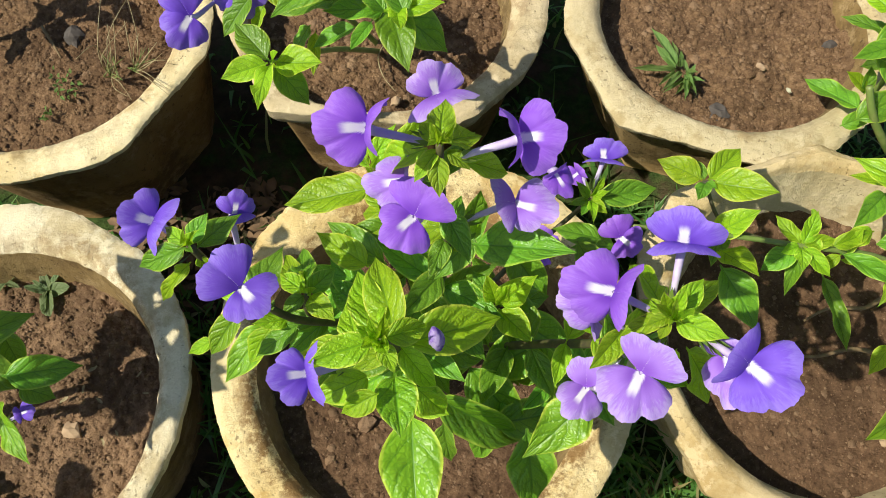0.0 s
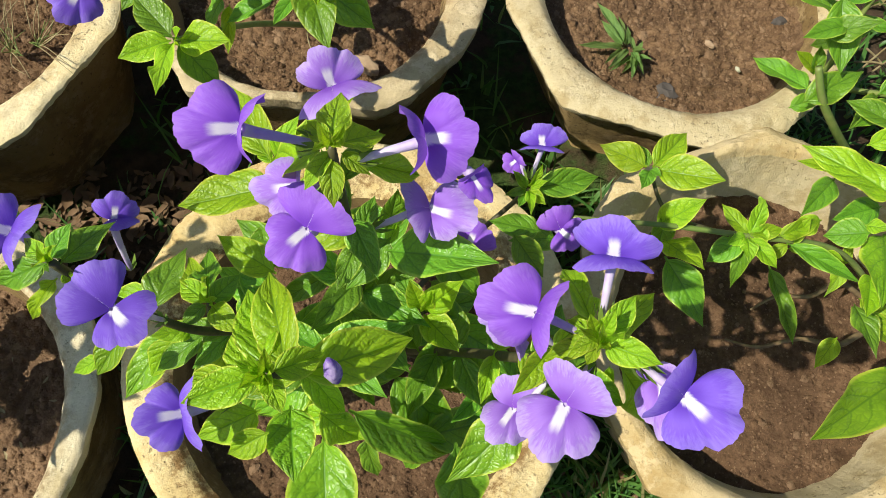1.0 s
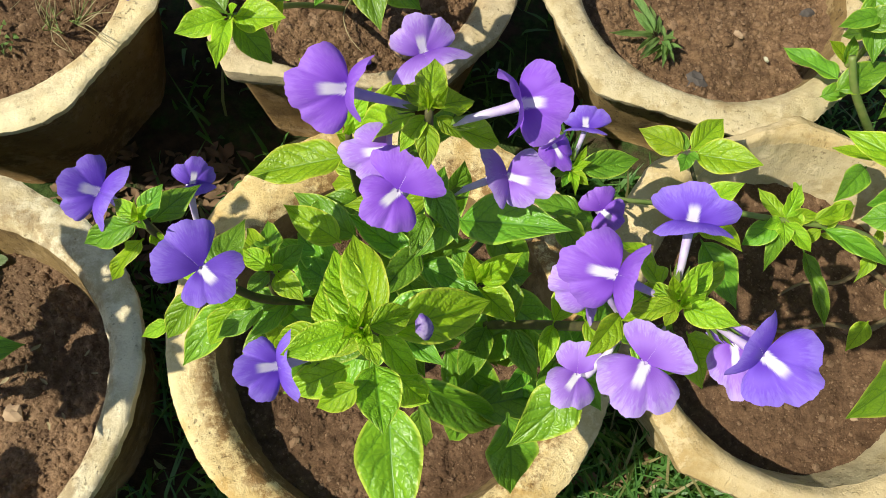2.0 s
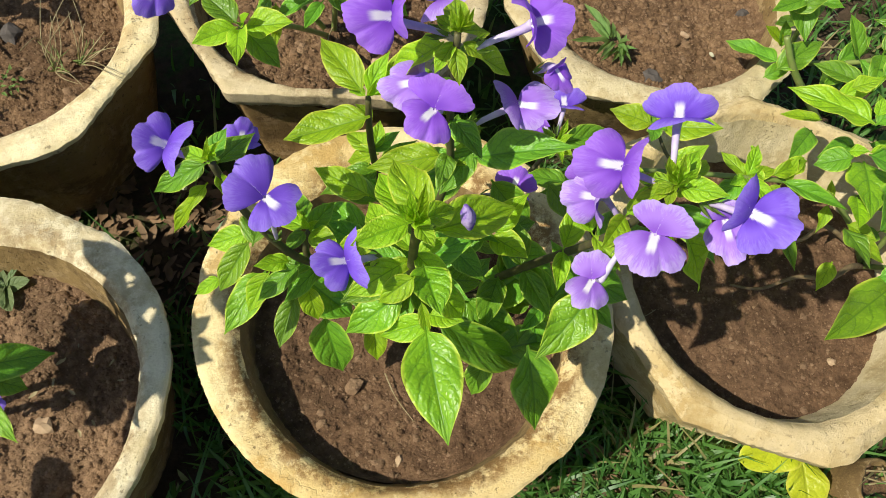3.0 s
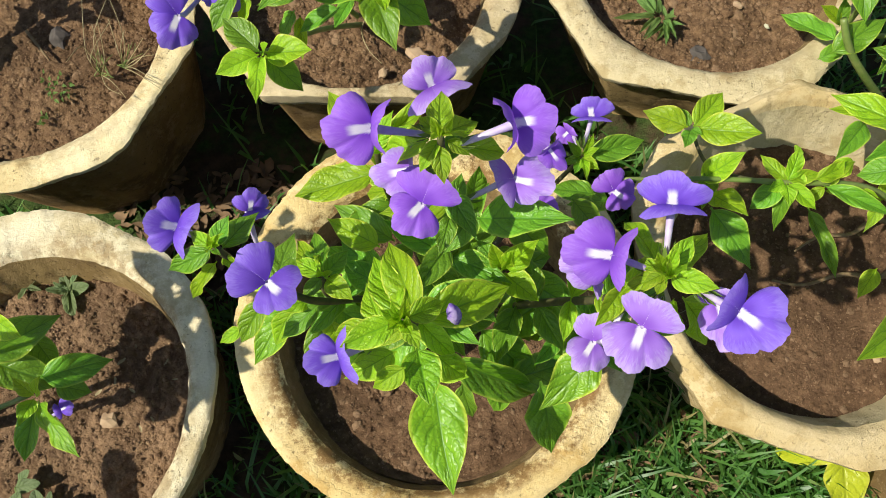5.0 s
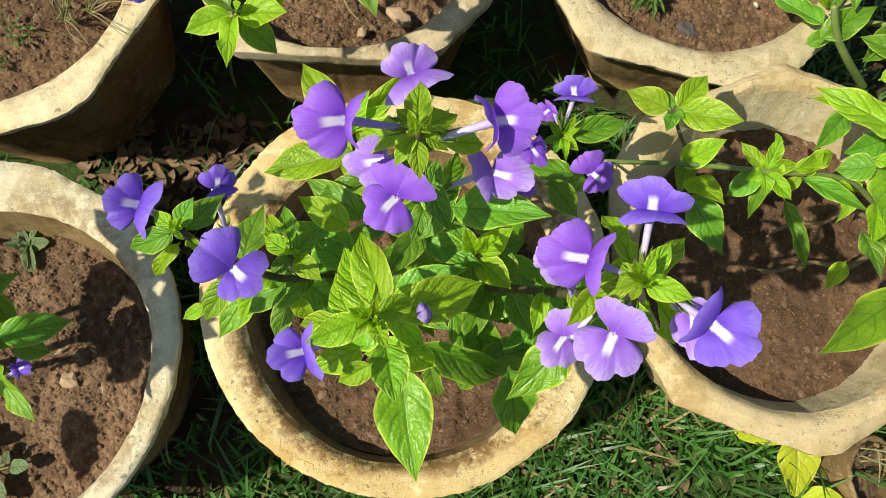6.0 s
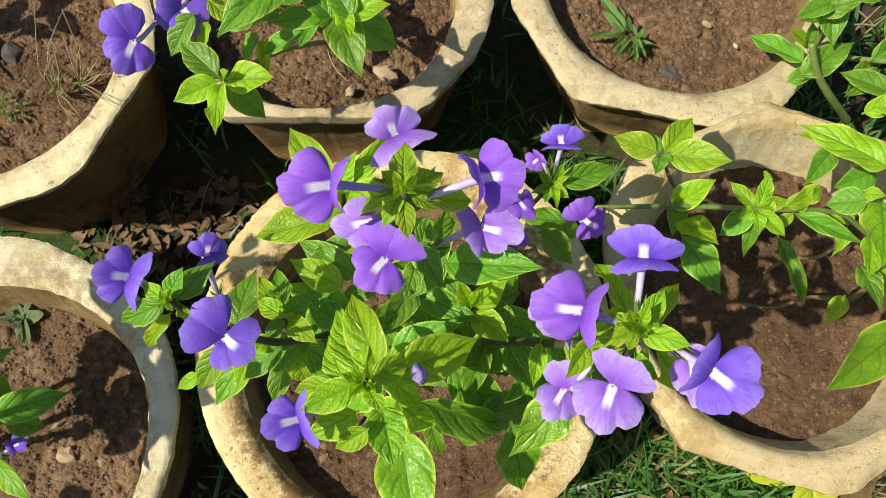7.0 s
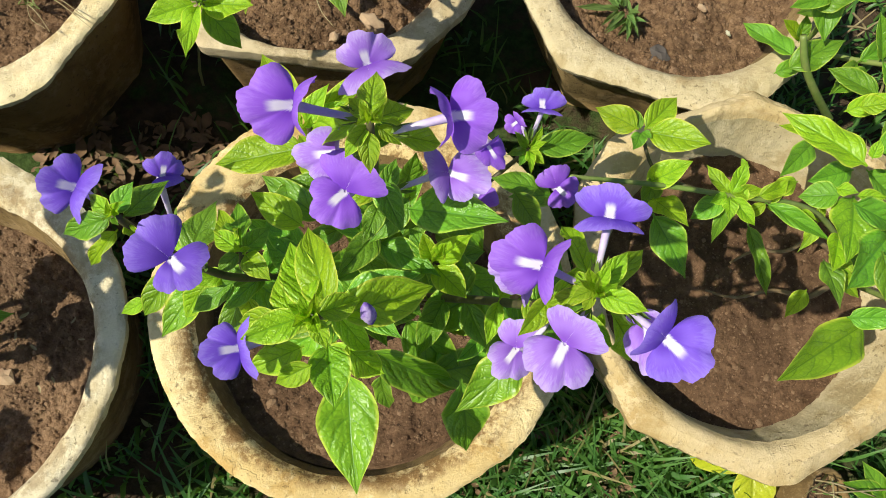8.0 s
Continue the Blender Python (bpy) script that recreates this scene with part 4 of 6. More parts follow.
# flowers of the middle plant
flower(centre_plant, (-0.1385, -0.0095, 0.5720), (-0.1526, -0.0082, 0.5830), 0.0321, (-0.1279, -0.0161, 0.5836), 0.0320, (-0.1200, -0.0230, 0.5750), (0.43, 0.87, 0.23), BLUE_PETAL, 0.26)
flower(centre_plant, (-0.1056, 0.0068, 0.5460), (-0.1015, 0.0171, 0.5561), 0.0222, (-0.0990, 0.0002, 0.5504), 0.0209, (-0.1120, -0.0030, 0.5000), (0.97, 0.14, -0.18), BLUE_PETAL)
flower(centre_plant, (-0.0887, -0.0475, 0.5780), (-0.0762, -0.0606, 0.5758), 0.0320, (-0.1020, -0.0377, 0.5912), 0.0361, (-0.0920, -0.0320, 0.5000), (0.75, 0.66, 0.06), BLUE_PETAL)
flower(centre_plant, (-0.0502, -0.0940, 0.5960), (-0.0662, -0.0975, 0.6023), 0.0263, (-0.0437, -0.0974, 0.6078), 0.0301, (-0.0340, -0.0860, 0.5800), (0.24, -0.96, -0.15), BLUE_PETAL, 0.30)
flower(centre_plant, (-0.0033, -0.0271, 0.6160), (-0.0164, -0.0400, 0.6158), 0.0275, (0.0034, -0.0160, 0.6250), 0.0350, (0.0060, -0.0080, 0.6000), (0.77, -0.61, -0.19), PETAL)
flower(centre_plant, (-0.0220, -0.0049, 0.6550), (-0.0434, -0.0079, 0.6604), 0.0308, (-0.0162, -0.0111, 0.6706), 0.0255, (0.0040, -0.0030, 0.6400), (0.18, 0.85, 0.50), PETAL, 0.22)
flower(centre_plant, (0.0068, 0.0263, 0.6330), (0.0030, 0.0347, 0.6476), 0.0272, (0.0098, 0.0141, 0.6398), 0.0348, (0.0090, 0.0010, 0.6350), (0.95, 0.22, 0.22), MAUVE_PETAL, 0.25)
flower(centre_plant, (0.0417, -0.0055, 0.6480), (0.0603, -0.0079, 0.6548), 0.0306, (0.0365, -0.0119, 0.6632), 0.0255, (0.0160, -0.0060, 0.6320), (0.17, -0.90, -0.39), PETAL, 0.22)
flower(centre_plant, (0.0463, -0.0065, 0.5880), (0.0663, -0.0156, 0.5942), 0.0270, (0.0350, -0.0101, 0.5960), 0.0329, (0.0200, -0.0110, 0.5750), (0.26, -0.92, -0.31), MAUVE_PETAL)
flower(centre_plant, (0.1442, 0.1258, 0.3990), (0.1425, 0.1378, 0.4121), 0.0349, (0.1428, 0.1181, 0.4051), 0.0349, (0.1350, 0.1030, 0.3880), (0.95, -0.26, 0.16), BLUE_PETAL, 0.20)
flower(centre_plant, (0.1580, 0.0665, 0.3750), (0.1703, 0.0520, 0.3776), 0.0321, (0.1503, 0.0811, 0.3844), 0.0321, (0.1590, 0.0940, 0.3400), (0.69, 0.58, 0.44), PETAL)
flower(centre_plant, (0.0863, -0.0600, 0.6070), (0.0623, -0.0539, 0.6074), 0.0327, (0.0907, -0.0657, 0.6196), 0.0332, (0.1090, -0.0680, 0.5980), (0.42, 0.82, 0.40), PETAL, 0.25)
flower(centre_plant, (0.0956, -0.0952, 0.6020), (0.0846, -0.1151, 0.6003), 0.0321, (0.1026, -0.0840, 0.6116), 0.0343, (0.1110, -0.0770, 0.5930), (0.69, -0.71, 0.14), MAUVE_PETAL)
flower(centre_plant, (0.0874, -0.0867, 0.5270), (0.0753, -0.1022, 0.5265), 0.0256, (0.0879, -0.0713, 0.5341), 0.0249, (0.1030, -0.0750, 0.5500), (0.78, -0.62, 0.11), MAUVE_PETAL)
flower(centre_plant, (0.1358, -0.0954, 0.6180), (0.1486, -0.1125, 0.6259), 0.0347, (0.1260, -0.0913, 0.6289), 0.0331, (0.1280, -0.0800, 0.6000), (0.50, 0.77, 0.40), BLUE_PETAL, 0.14)
flower(centre_plant, (0.1172, -0.0400, 0.6150), (0.1167, -0.0283, 0.6284), 0.0339, (0.1128, -0.0481, 0.6252), 0.0310, (0.1150, -0.0620, 0.5960), (0.91, -0.31, 0.29), BLUE_PETAL, 0.25)
flower(centre_plant, (0.0830, 0.0410, 0.4100), (0.0890, 0.0560, 0.4200), 0.0330, (0.0779, 0.0294, 0.4168), 0.0297, (0.0580, 0.0430, 0.4000), (-0.92, 0.39, -0.03), PETAL)
flower(centre_plant, (0.1280, 0.1260, 0.3750), (0.1190, 0.1200, 0.3700), 0.0200, (0.1297, 0.1251, 0.3838), 0.0180, (0.1340, 0.1060, 0.3800), (0.62, -0.76, -0.20), PETAL)
flower(centre_plant, (-0.0070, -0.0070, 0.6120), (-0.0280, -0.0060, 0.6050), 0.0270, (-0.0067, -0.0105, 0.6213), 0.0243, (0.0050, -0.0040, 0.6300), (0.07, -0.93, -0.35), MAUVE_PETAL)
flower(centre_plant, (0.0900, -0.0510, 0.5600), (0.0690, -0.0460, 0.5600), 0.0310, (0.0834, -0.0680, 0.5660), 0.0230, (0.1080, -0.0600, 0.5400), (-0.16, -0.82, -0.55), MAUVE_PETAL)
flower(centre_plant, (0.1385, -0.0850, 0.5920), (0.1380, -0.1090, 0.5900), 0.0240, (0.1331, -0.0807, 0.6015), 0.0216, (0.1240, -0.0790, 0.6000), (0.86, -0.06, 0.51), MAUVE_PETAL)
flower(centre_plant, (0.0630, -0.0010, 0.6100), (0.0710, -0.0090, 0.6000), 0.0150, (0.0619, -0.0036, 0.6166), 0.0135, (0.0550, 0.0050, 0.6000), (0.84, 0.44, 0.32), PETAL)
bud(centre_plant, (0.008, -0.084, 0.600), (0.005, -0.077, 0.614), 0.014, VIOLET)
bud(centre_plant, (-0.134, -0.023, 0.550), (-0.142, -0.012, 0.545), 0.009)
bud(centre_plant, (-0.107, -0.013, 0.570), (-0.104, -0.009, 0.580), 0.008)

# right plant
stem(right_plant, [(0.500, 0.020, 0.225), (0.460, 0.050, 0.280), (0.400, 0.065, 0.330), (0.315, 0.067, 0.356), (0.250, 0.075, 0.360), (0.168, 0.076, 0.376)], 0.0034, 0.0020, GREEN_STEM)
stem(right_plant, [(0.300, 0.068, 0.356), (0.262, 0.085, 0.350), (0.250, 0.100, 0.350), (0.241, 0.123, 0.362)], 0.0020, 0.0016, STEM)
stem(right_plant, [(0.500, 0.020, 0.225), (0.455, 0.006, 0.262), (0.430, -0.004, 0.262), (0.405, 0.006, 0.246), (0.372, 0.002, 0.232), (0.345, 0.012, 0.224)], 0.0036, 0.0012, WOODY)
stem(right_plant, [(0.500, 0.040, 0.225), (0.450, 0.056, 0.258), (0.424, 0.046, 0.250), (0.398, 0.050, 0.236), (0.375, 0.040, 0.226)], 0.0032, 0.0011, WOODY)
stem(right_plant, [(0.500, 0.020, 0.225), (0.470, 0.030, 0.360), (0.440, 0.045, 0.420)], 0.0034, 0.0020, GREEN_STEM)
stem(right_plant, [(0.500, 0.020, 0.225), (0.480, -0.030, 0.330), (0.430, -0.040, 0.370)], 0.0032, 0.0020, GREEN_STEM)
leaf(right_plant, (0.238, 0.126, 0.362), (0.202, 0.148, 0.360), 0.025, LIME)
leaf(right_plant, (0.243, 0.126, 0.362), (0.278, 0.159, 0.360), 0.026, LIME)
leaf(right_plant, (0.245, 0.124, 0.362), (0.290, 0.102, 0.386), 0.030, LIME)
leaf(right_plant, (0.240, 0.123, 0.362), (0.228, 0.103, 0.370), 0.014, GREEN)
leaf(right_plant, (0.240, 0.126, 0.362), (0.235, 0.148, 0.360), 0.011, GREEN)
leaf(right_plant, (0.241, 0.124, 0.362), (0.246, 0.114, 0.370), 0.008, GREEN)
leaf(right_plant, (0.245, 0.081, 0.345), (0.274, 0.088, 0.382), 0.024, LIME)
leaf(right_plant, (0.252, 0.070, 0.340), (0.266, 0.033, 0.375), 0.026, LIME)
leaf(right_plant, (0.253, 0.058, 0.335), (0.289, 0.004, 0.307), 0.032, GREEN)
leaf(right_plant, (0.252, 0.089, 0.353), (0.247, 0.058, 0.330), 0.020, GREEN)
leaf(right_plant, (0.314, 0.068, 0.358), (0.297, 0.094, 0.360), 0.015, LIME)
leaf(right_plant, (0.316, 0.068, 0.358), (0.329, 0.093, 0.370), 0.018, LIME)
leaf(right_plant, (0.316, 0.067, 0.358), (0.346, 0.072, 0.358), 0.014, LIME)
leaf(right_plant, (0.314, 0.065, 0.358), (0.310, 0.042, 0.360), 0.014, LIME)
leaf(right_plant, (0.316, 0.065, 0.358), (0.338, 0.041, 0.350), 0.016, LIME)
leaf(right_plant, (0.313, 0.066, 0.358), (0.295, 0.059, 0.360), 0.012, LIME)
leaf(right_plant, (0.312, 0.065, 0.358), (0.285, 0.051, 0.340), 0.021, GREEN)
leaf(right_plant, (0.313, 0.064, 0.358), (0.311, 0.034, 0.320), 0.013, GREEN)
leaf(right_plant, (0.338, 0.065, 0.360), (0.378, 0.079, 0.360), 0.016, LIME)
leaf(right_plant, (0.331, 0.044, 0.350), (0.356, -0.015, 0.320), 0.017, GREEN)
leaf(right_plant, (0.344, 0.059, 0.360), (0.399, 0.024, 0.360), 0.016, GREEN)
leaf(right_plant, (0.424, -0.046, 0.349), (0.326, -0.094, 0.367), 0.039, MID, 4)
leaf(right_plant, (0.374, 0.055, 0.452), (0.323, 0.105, 0.440), 0.032, LIME, 8)
leaf(right_plant, (0.375, 0.059, 0.457), (0.379, 0.071, 0.465), 0.011, LIME)
leaf(right_plant, (0.372, 0.044, 0.420), (0.346, 0.048, 0.405), 0.024, GREEN)
leaf(right_plant, (0.394, 0.049, 0.404), (0.370, -0.010, 0.415), 0.036, MID, 6)
leaf(right_plant, (0.396, 0.007, 0.432), (0.340, -0.038, 0.452), 0.035, GREEN, -4)
leaf(right_plant, (0.386, 0.022, 0.390), (0.364, -0.014, 0.405), 0.021, LIME)
leaf(right_plant, (0.390, 0.009, 0.357), (0.389, -0.037, 0.370), 0.021, GREEN)
leaf(right_plant, (0.390, -0.011, 0.327), (0.372, -0.034, 0.315), 0.016, LIME)
leaf(right_plant, (0.366, -0.013, 0.460), (0.369, -0.064, 0.460), 0.022, GREEN)
leaf(right_plant, (0.352, 0.024, 0.458), (0.398, 0.012, 0.438), 0.024, GREEN)
leaf(right_plant, (0.370, 0.036, 0.440), (0.392, 0.034, 0.443), 0.011, LIME)
leaf(right_plant, (0.397, -0.043, 0.364), (0.437, -0.047, 0.380), 0.021, GREEN)
leaf(right_plant, (0.340, 0.101, 0.350), (0.333, 0.097, 0.350), 0.011, LIME)
leaf(right_plant, (0.324, 0.055, 0.348), (0.323, 0.089, 0.360), 0.018, LIME)

# denser small leaves of the right plant
leaf(right_plant, (0.424, 0.086, 0.370), (0.380, 0.075, 0.370), 0.024, GREEN)
leaf(right_plant, (0.428, 0.082, 0.380), (0.461, 0.051, 0.370), 0.025, GREEN)
leaf(right_plant, (0.366, 0.048, 0.424), (0.378, 0.041, 0.433), 0.012, LIME)
leaf(right_plant, (0.400, 0.015, 0.350), (0.422, -0.004, 0.350), 0.018, LIME)
leaf(right_plant, (0.398, 0.004, 0.350), (0.428, -0.022, 0.340), 0.020, LIME)
leaf(right_plant, (0.409, 0.122, 0.360), (0.372, 0.135, 0.355), 0.012, LIME)
leaf(right_plant, (0.416, 0.128, 0.334), (0.374, 0.091, 0.340), 0.022, GREEN)
leaf(right_plant, (0.380, 0.080, 0.357), (0.343, 0.069, 0.355), 0.017, LIME)
leaf(right_plant, (0.444, 0.095, 0.400), (0.465, 0.074, 0.390), 0.021, GREEN)
leaf(right_plant, (0.452, 0.139, 0.400), (0.486, 0.155, 0.410), 0.022, GREEN)
leaf(right_plant, (0.426, 0.136, 0.390), (0.450, 0.135, 0.400), 0.019, LIME)
leaf(right_plant, (0.440, 0.030, 0.380), (0.457, 0.003, 0.360), 0.022, GREEN)

# back right plant
stem(back_right_plant, [(0.475, 0.300, 0.225), (0.465, 0.270, 0.290), (0.460, 0.280, 0.360), (0.470, 0.300, 0.420)], 0.0036, 0.0020, GREEN_STEM)
stem(back_right_plant, [(0.475, 0.300, 0.225), (0.520, 0.220, 0.320), (0.540, 0.180, 0.400), (0.530, 0.160, 0.430)], 0.0034, 0.0020, GREEN_STEM)
stem(back_right_plant, [(0.497, 0.195, 0.250), (0.452, 0.198, 0.300), (0.422, 0.208, 0.335), (0.408, 0.225, 0.360)], 0.0046, 0.0032, GREEN_STEM)
leaf(back_right_plant, (0.436, 0.239, 0.301), (0.402, 0.294, 0.275), 0.030, GREEN)
leaf(back_right_plant, (0.431, 0.285, 0.382), (0.434, 0.225, 0.350), 0.032, GREEN)
leaf(back_right_plant, (0.408, 0.209, 0.326), (0.466, 0.235, 0.340), 0.029, GREEN)
leaf(back_right_plant, (0.407, 0.216, 0.306), (0.438, 0.223, 0.320), 0.018, GREEN)
leaf(back_right_plant, (0.479, 0.168, 0.350), (0.433, 0.197, 0.350), 0.024, GREEN)
leaf(back_right_plant, (0.478, 0.110, 0.465), (0.419, 0.164, 0.450), 0.025, GREEN)
leaf(back_right_plant, (0.436, 0.149, 0.356), (0.476, 0.154, 0.380), 0.020, LIME)
leaf(back_right_plant, (0.455, 0.105, 0.374), (0.451, 0.128, 0.390), 0.014, GREEN)
leaf(back_right_plant, (0.425, 0.241, 0.330), (0.398, 0.249, 0.350), 0.015, LIME)
leaf(back_right_plant, (0.425, 0.239, 0.326), (0.423, 0.255, 0.350), 0.015, GREEN)
leaf(back_right_plant, (0.434, 0.094, 0.388), (0.468, 0.113, 0.420), 0.023, GREEN)
leaf(back_right_plant, (0.481, 0.202, 0.340), (0.441, 0.176, 0.340), 0.020, GREEN)
leaf(back_right_plant, (0.462, 0.079, 0.425), (0.426, 0.070, 0.410), 0.021, GREEN)
leaf(back_right_plant, (0.462, 0.109, 0.400), (0.467, 0.173, 0.400), 0.028, LIME)
leaf(back_right_plant, (0.453, 0.125, 0.408), (0.488, 0.148, 0.440), 0.031, GREEN)
leaf(back_right_plant, (0.430, 0.255, 0.380), (0.386, 0.241, 0.380), 0.020, GREEN)
leaf(back_right_plant, (0.417, 0.253, 0.368), (0.447, 0.243, 0.400), 0.024, GREEN)
leaf(back_right_plant, (0.441, 0.284, 0.360), (0.400, 0.306, 0.360), 0.020, GREEN)
leaf(back_right_plant, (0.418, 0.277, 0.400), (0.399, 0.303, 0.400), 0.021, LIME)

# back plant
stem(back_plant, [(-0.050, 0.370, 0.220), (-0.090, 0.280, 0.340), (-0.123, 0.189, 0.440)], 0.0034, 0.0020, GREEN_STEM)
stem(back_plant, [(-0.050, 0.370, 0.220), (-0.040, 0.320, 0.360), (-0.024, 0.224, 0.460)], 0.0036, 0.0020, GREEN_STEM)
stem(back_plant, [(-0.050, 0.370, 0.220), (-0.120, 0.330, 0.380), (-0.147, 0.233, 0.500)], 0.0036, 0.0020, GREEN_STEM)
leaf(back_plant, (-0.124, 0.185, 0.445), (-0.159, 0.170, 0.445), 0.022, LIME)
leaf(back_plant, (-0.122, 0.183, 0.445), (-0.120, 0.123, 0.475), 0.020, LIME)
leaf(back_plant, (-0.124, 0.188, 0.445), (-0.152, 0.219, 0.450), 0.025, GREEN)
leaf(back_plant, (-0.119, 0.186, 0.445), (-0.079, 0.174, 0.460), 0.026, LIME)
leaf(back_plant, (-0.120, 0.184, 0.445), (-0.094, 0.163, 0.420), 0.024, GREEN)
leaf(back_plant, (-0.121, 0.186, 0.445), (-0.112, 0.180, 0.465), 0.010, LIME)
leaf(back_plant, (-0.122, 0.186, 0.445), (-0.124, 0.177, 0.460), 0.009, GREEN)
leaf(back_plant, (-0.032, 0.228, 0.455), (-0.082, 0.224, 0.460), 0.025, GREEN)
leaf(back_plant, (-0.070, 0.234, 0.460), (-0.122, 0.221, 0.460), 0.027, GREEN)
leaf(back_plant, (-0.030, 0.239, 0.453), (-0.014, 0.179, 0.442), 0.032, GREEN)
leaf(back_plant, (-0.024, 0.227, 0.460), (-0.019, 0.188, 0.480), 0.015, LIME)
leaf(back_plant, (-0.034, 0.227, 0.456), (0.014, 0.224, 0.470), 0.026, LIME)
leaf(back_plant, (-0.036, 0.238, 0.458), (0.018, 0.223, 0.410), 0.038, GREEN)
leaf(back_plant, (-0.061, 0.249, 0.411), (-0.099, 0.235, 0.400), 0.021, GREEN)
leaf(back_plant, (-0.102, 0.256, 0.404), (-0.120, 0.243, 0.380), 0.017, GREEN)
leaf(back_plant, (-0.098, 0.253, 0.400), (-0.101, 0.220, 0.380), 0.013, LIME)
leaf(back_plant, (-0.129, 0.233, 0.455), (-0.140, 0.217, 0.440), 0.013, LIME)
leaf(back_plant, (-0.138, 0.238, 0.461), (-0.163, 0.214, 0.440), 0.021, GREEN)
leaf(back_plant, (-0.032, 0.226, 0.454), (-0.056, 0.246, 0.470), 0.022, GREEN)
leaf(back_plant, (-0.088, 0.234, 0.454), (-0.104, 0.257, 0.470), 0.022, GREEN)
leaf(back_plant, (-0.016, 0.215, 0.464), (-0.033, 0.246, 0.480), 0.023, GREEN)
leaf(back_plant, (-0.128, 0.246, 0.465), (-0.106, 0.230, 0.450), 0.016, LIME)
leaf(back_plant, (-0.058, 0.252, 0.486), (-0.116, 0.200, 0.480), 0.034, GREEN)
leaf(back_plant, (-0.040, 0.270, 0.490), (-0.088, 0.228, 0.486), 0.032, GREEN)
flower(back_plant, (-0.1841, 0.2177, 0.4600), (-0.1968, 0.1933, 0.4532), 0.0371, (-0.1929, 0.2300, 0.4837), 0.0371, (-0.1640, 0.2470, 0.4500), (0.91, -0.11, -0.41), BLUE_PETAL)
flower(back_plant, (-0.1479, 0.2435, 0.4600), (-0.1364, 0.2272, 0.4492), 0.0403, (-0.1639, 0.2369, 0.4708), 0.0394, (-0.1420, 0.2690, 0.4500), (0.82, 0.54, 0.19), BLUE_PETAL)

# left plant
stem(left_plant, [(-0.470, -0.060, 0.215), (-0.440, -0.070, 0.300), (-0.337, -0.055, 0.355)], 0.0034, 0.0020, GREEN_STEM)
stem(left_plant, [(-0.470, -0.060, 0.215), (-0.500, -0.090, 0.400), (-0.490, -0.100, 0.520)], 0.0036, 0.0020, GREEN_STEM)
stem(left_plant, [(-0.470, -0.060, 0.215), (-0.450, -0.030, 0.380), (-0.430, -0.020, 0.480)], 0.0036, 0.0020, GREEN_STEM)
leaf(left_plant, (-0.327, -0.061, 0.360), (-0.290, -0.109, 0.363), 0.024, MID)
leaf(left_plant, (-0.330, -0.057, 0.360), (-0.344, -0.042, 0.370), 0.013, LIME)
leaf(left_plant, (-0.329, -0.057, 0.360), (-0.316, -0.045, 0.380), 0.012, LIME)
leaf(left_plant, (-0.330, -0.059, 0.360), (-0.335, -0.081, 0.370), 0.015, LIME)
leaf(left_plant, (-0.329, -0.061, 0.360), (-0.351, -0.105, 0.330), 0.020, GREEN)
leaf(left_plant, (-0.364, -0.029, 0.297), (-0.307, -0.015, 0.275), 0.032, GREEN)
leaf(left_plant, (-0.405, -0.017, 0.326), (-0.346, 0.026, 0.300), 0.040, GREEN)
leaf(left_plant, (-0.394, 0.023, 0.327), (-0.357, -0.002, 0.340), 0.024, LIME)
leaf(left_plant, (-0.399, -0.014, 0.312), (-0.350, -0.037, 0.280), 0.036, GREEN)
leaf(left_plant, (-0.355, -0.035, 0.286), (-0.328, -0.043, 0.270), 0.023, GREEN)
leaf(left_plant, (-0.374, 0.011, 0.296), (-0.356, -0.021, 0.280), 0.026, GREEN)
flower(left_plant, (-0.3600, -0.0550, 0.2620), (-0.3470, -0.0510, 0.2660), 0.0180, (-0.3645, -0.0579, 0.2653), 0.0162, (-0.3770, -0.0600, 0.2500), (-0.36, 0.89, 0.28), BLUE_PETAL)


# ---- more foliage along the stems ----
def pairs(plant, a, b, count, size, material, spread=1.0):
    """Opposite leaves along a stem from a to b, each pair turned by a quarter."""
    a, b = Vector(a), Vector(b)
    way = (b - a).normalized()
    side = way.orthogonal().normalized()
    for i in range(count):
        p = a.lerp(b, (i + 0.5) / count)
        q = Matrix.Rotation(radians(90 * i + dice.uniform(-25, 25)), 3, way) @ side
        for s in (-1, 1):
            d = (q * s * spread + way * 0.25 + Vector((0, 0, dice.uniform(-0.25, 0.1)))).normalized()
            n = size * dice.uniform(0.8, 1.15)
            leaf(plant, p, p + d * n, n * dice.uniform(0.38, 0.46), material)


pairs(centre_plant, (0.006, 0.0, 0.36), (0.012, -0.006, 0.50), 5, 0.048, GREEN)
pairs(centre_plant, (-0.003, -0.018, 0.36), (-0.012, -0.055, 0.50), 5, 0.046, GREEN)
pairs(centre_plant, (-0.012, -0.055, 0.50), (-0.014, -0.068, 0.55), 2, 0.030, LIME)
pairs(centre_plant, (-0.03, -0.010, 0.37), (-0.074, -0.02, 0.44), 3, 0.040, GREEN)
pairs(centre_plant, (-0.012, 0.03, 0.36), (-0.026, 0.045, 0.47), 3, 0.042, GREEN)
pairs(centre_plant, (0.03, -0.018, 0.345), (0.075, -0.045, 0.46), 4, 0.042, GREEN)
pairs(centre_plant, (0.08, -0.05, 0.48), (0.105, -0.068, 0.58), 3, 0.034, LIME)
pairs(centre_plant, (0.013, -0.008, 0.53), (0.009, -0.006, 0.63), 3, 0.030, GREEN)
pairs(centre_plant, (0.03, 0.025, 0.28), (0.09, 0.07, 0.34), 3, 0.034, GREEN)
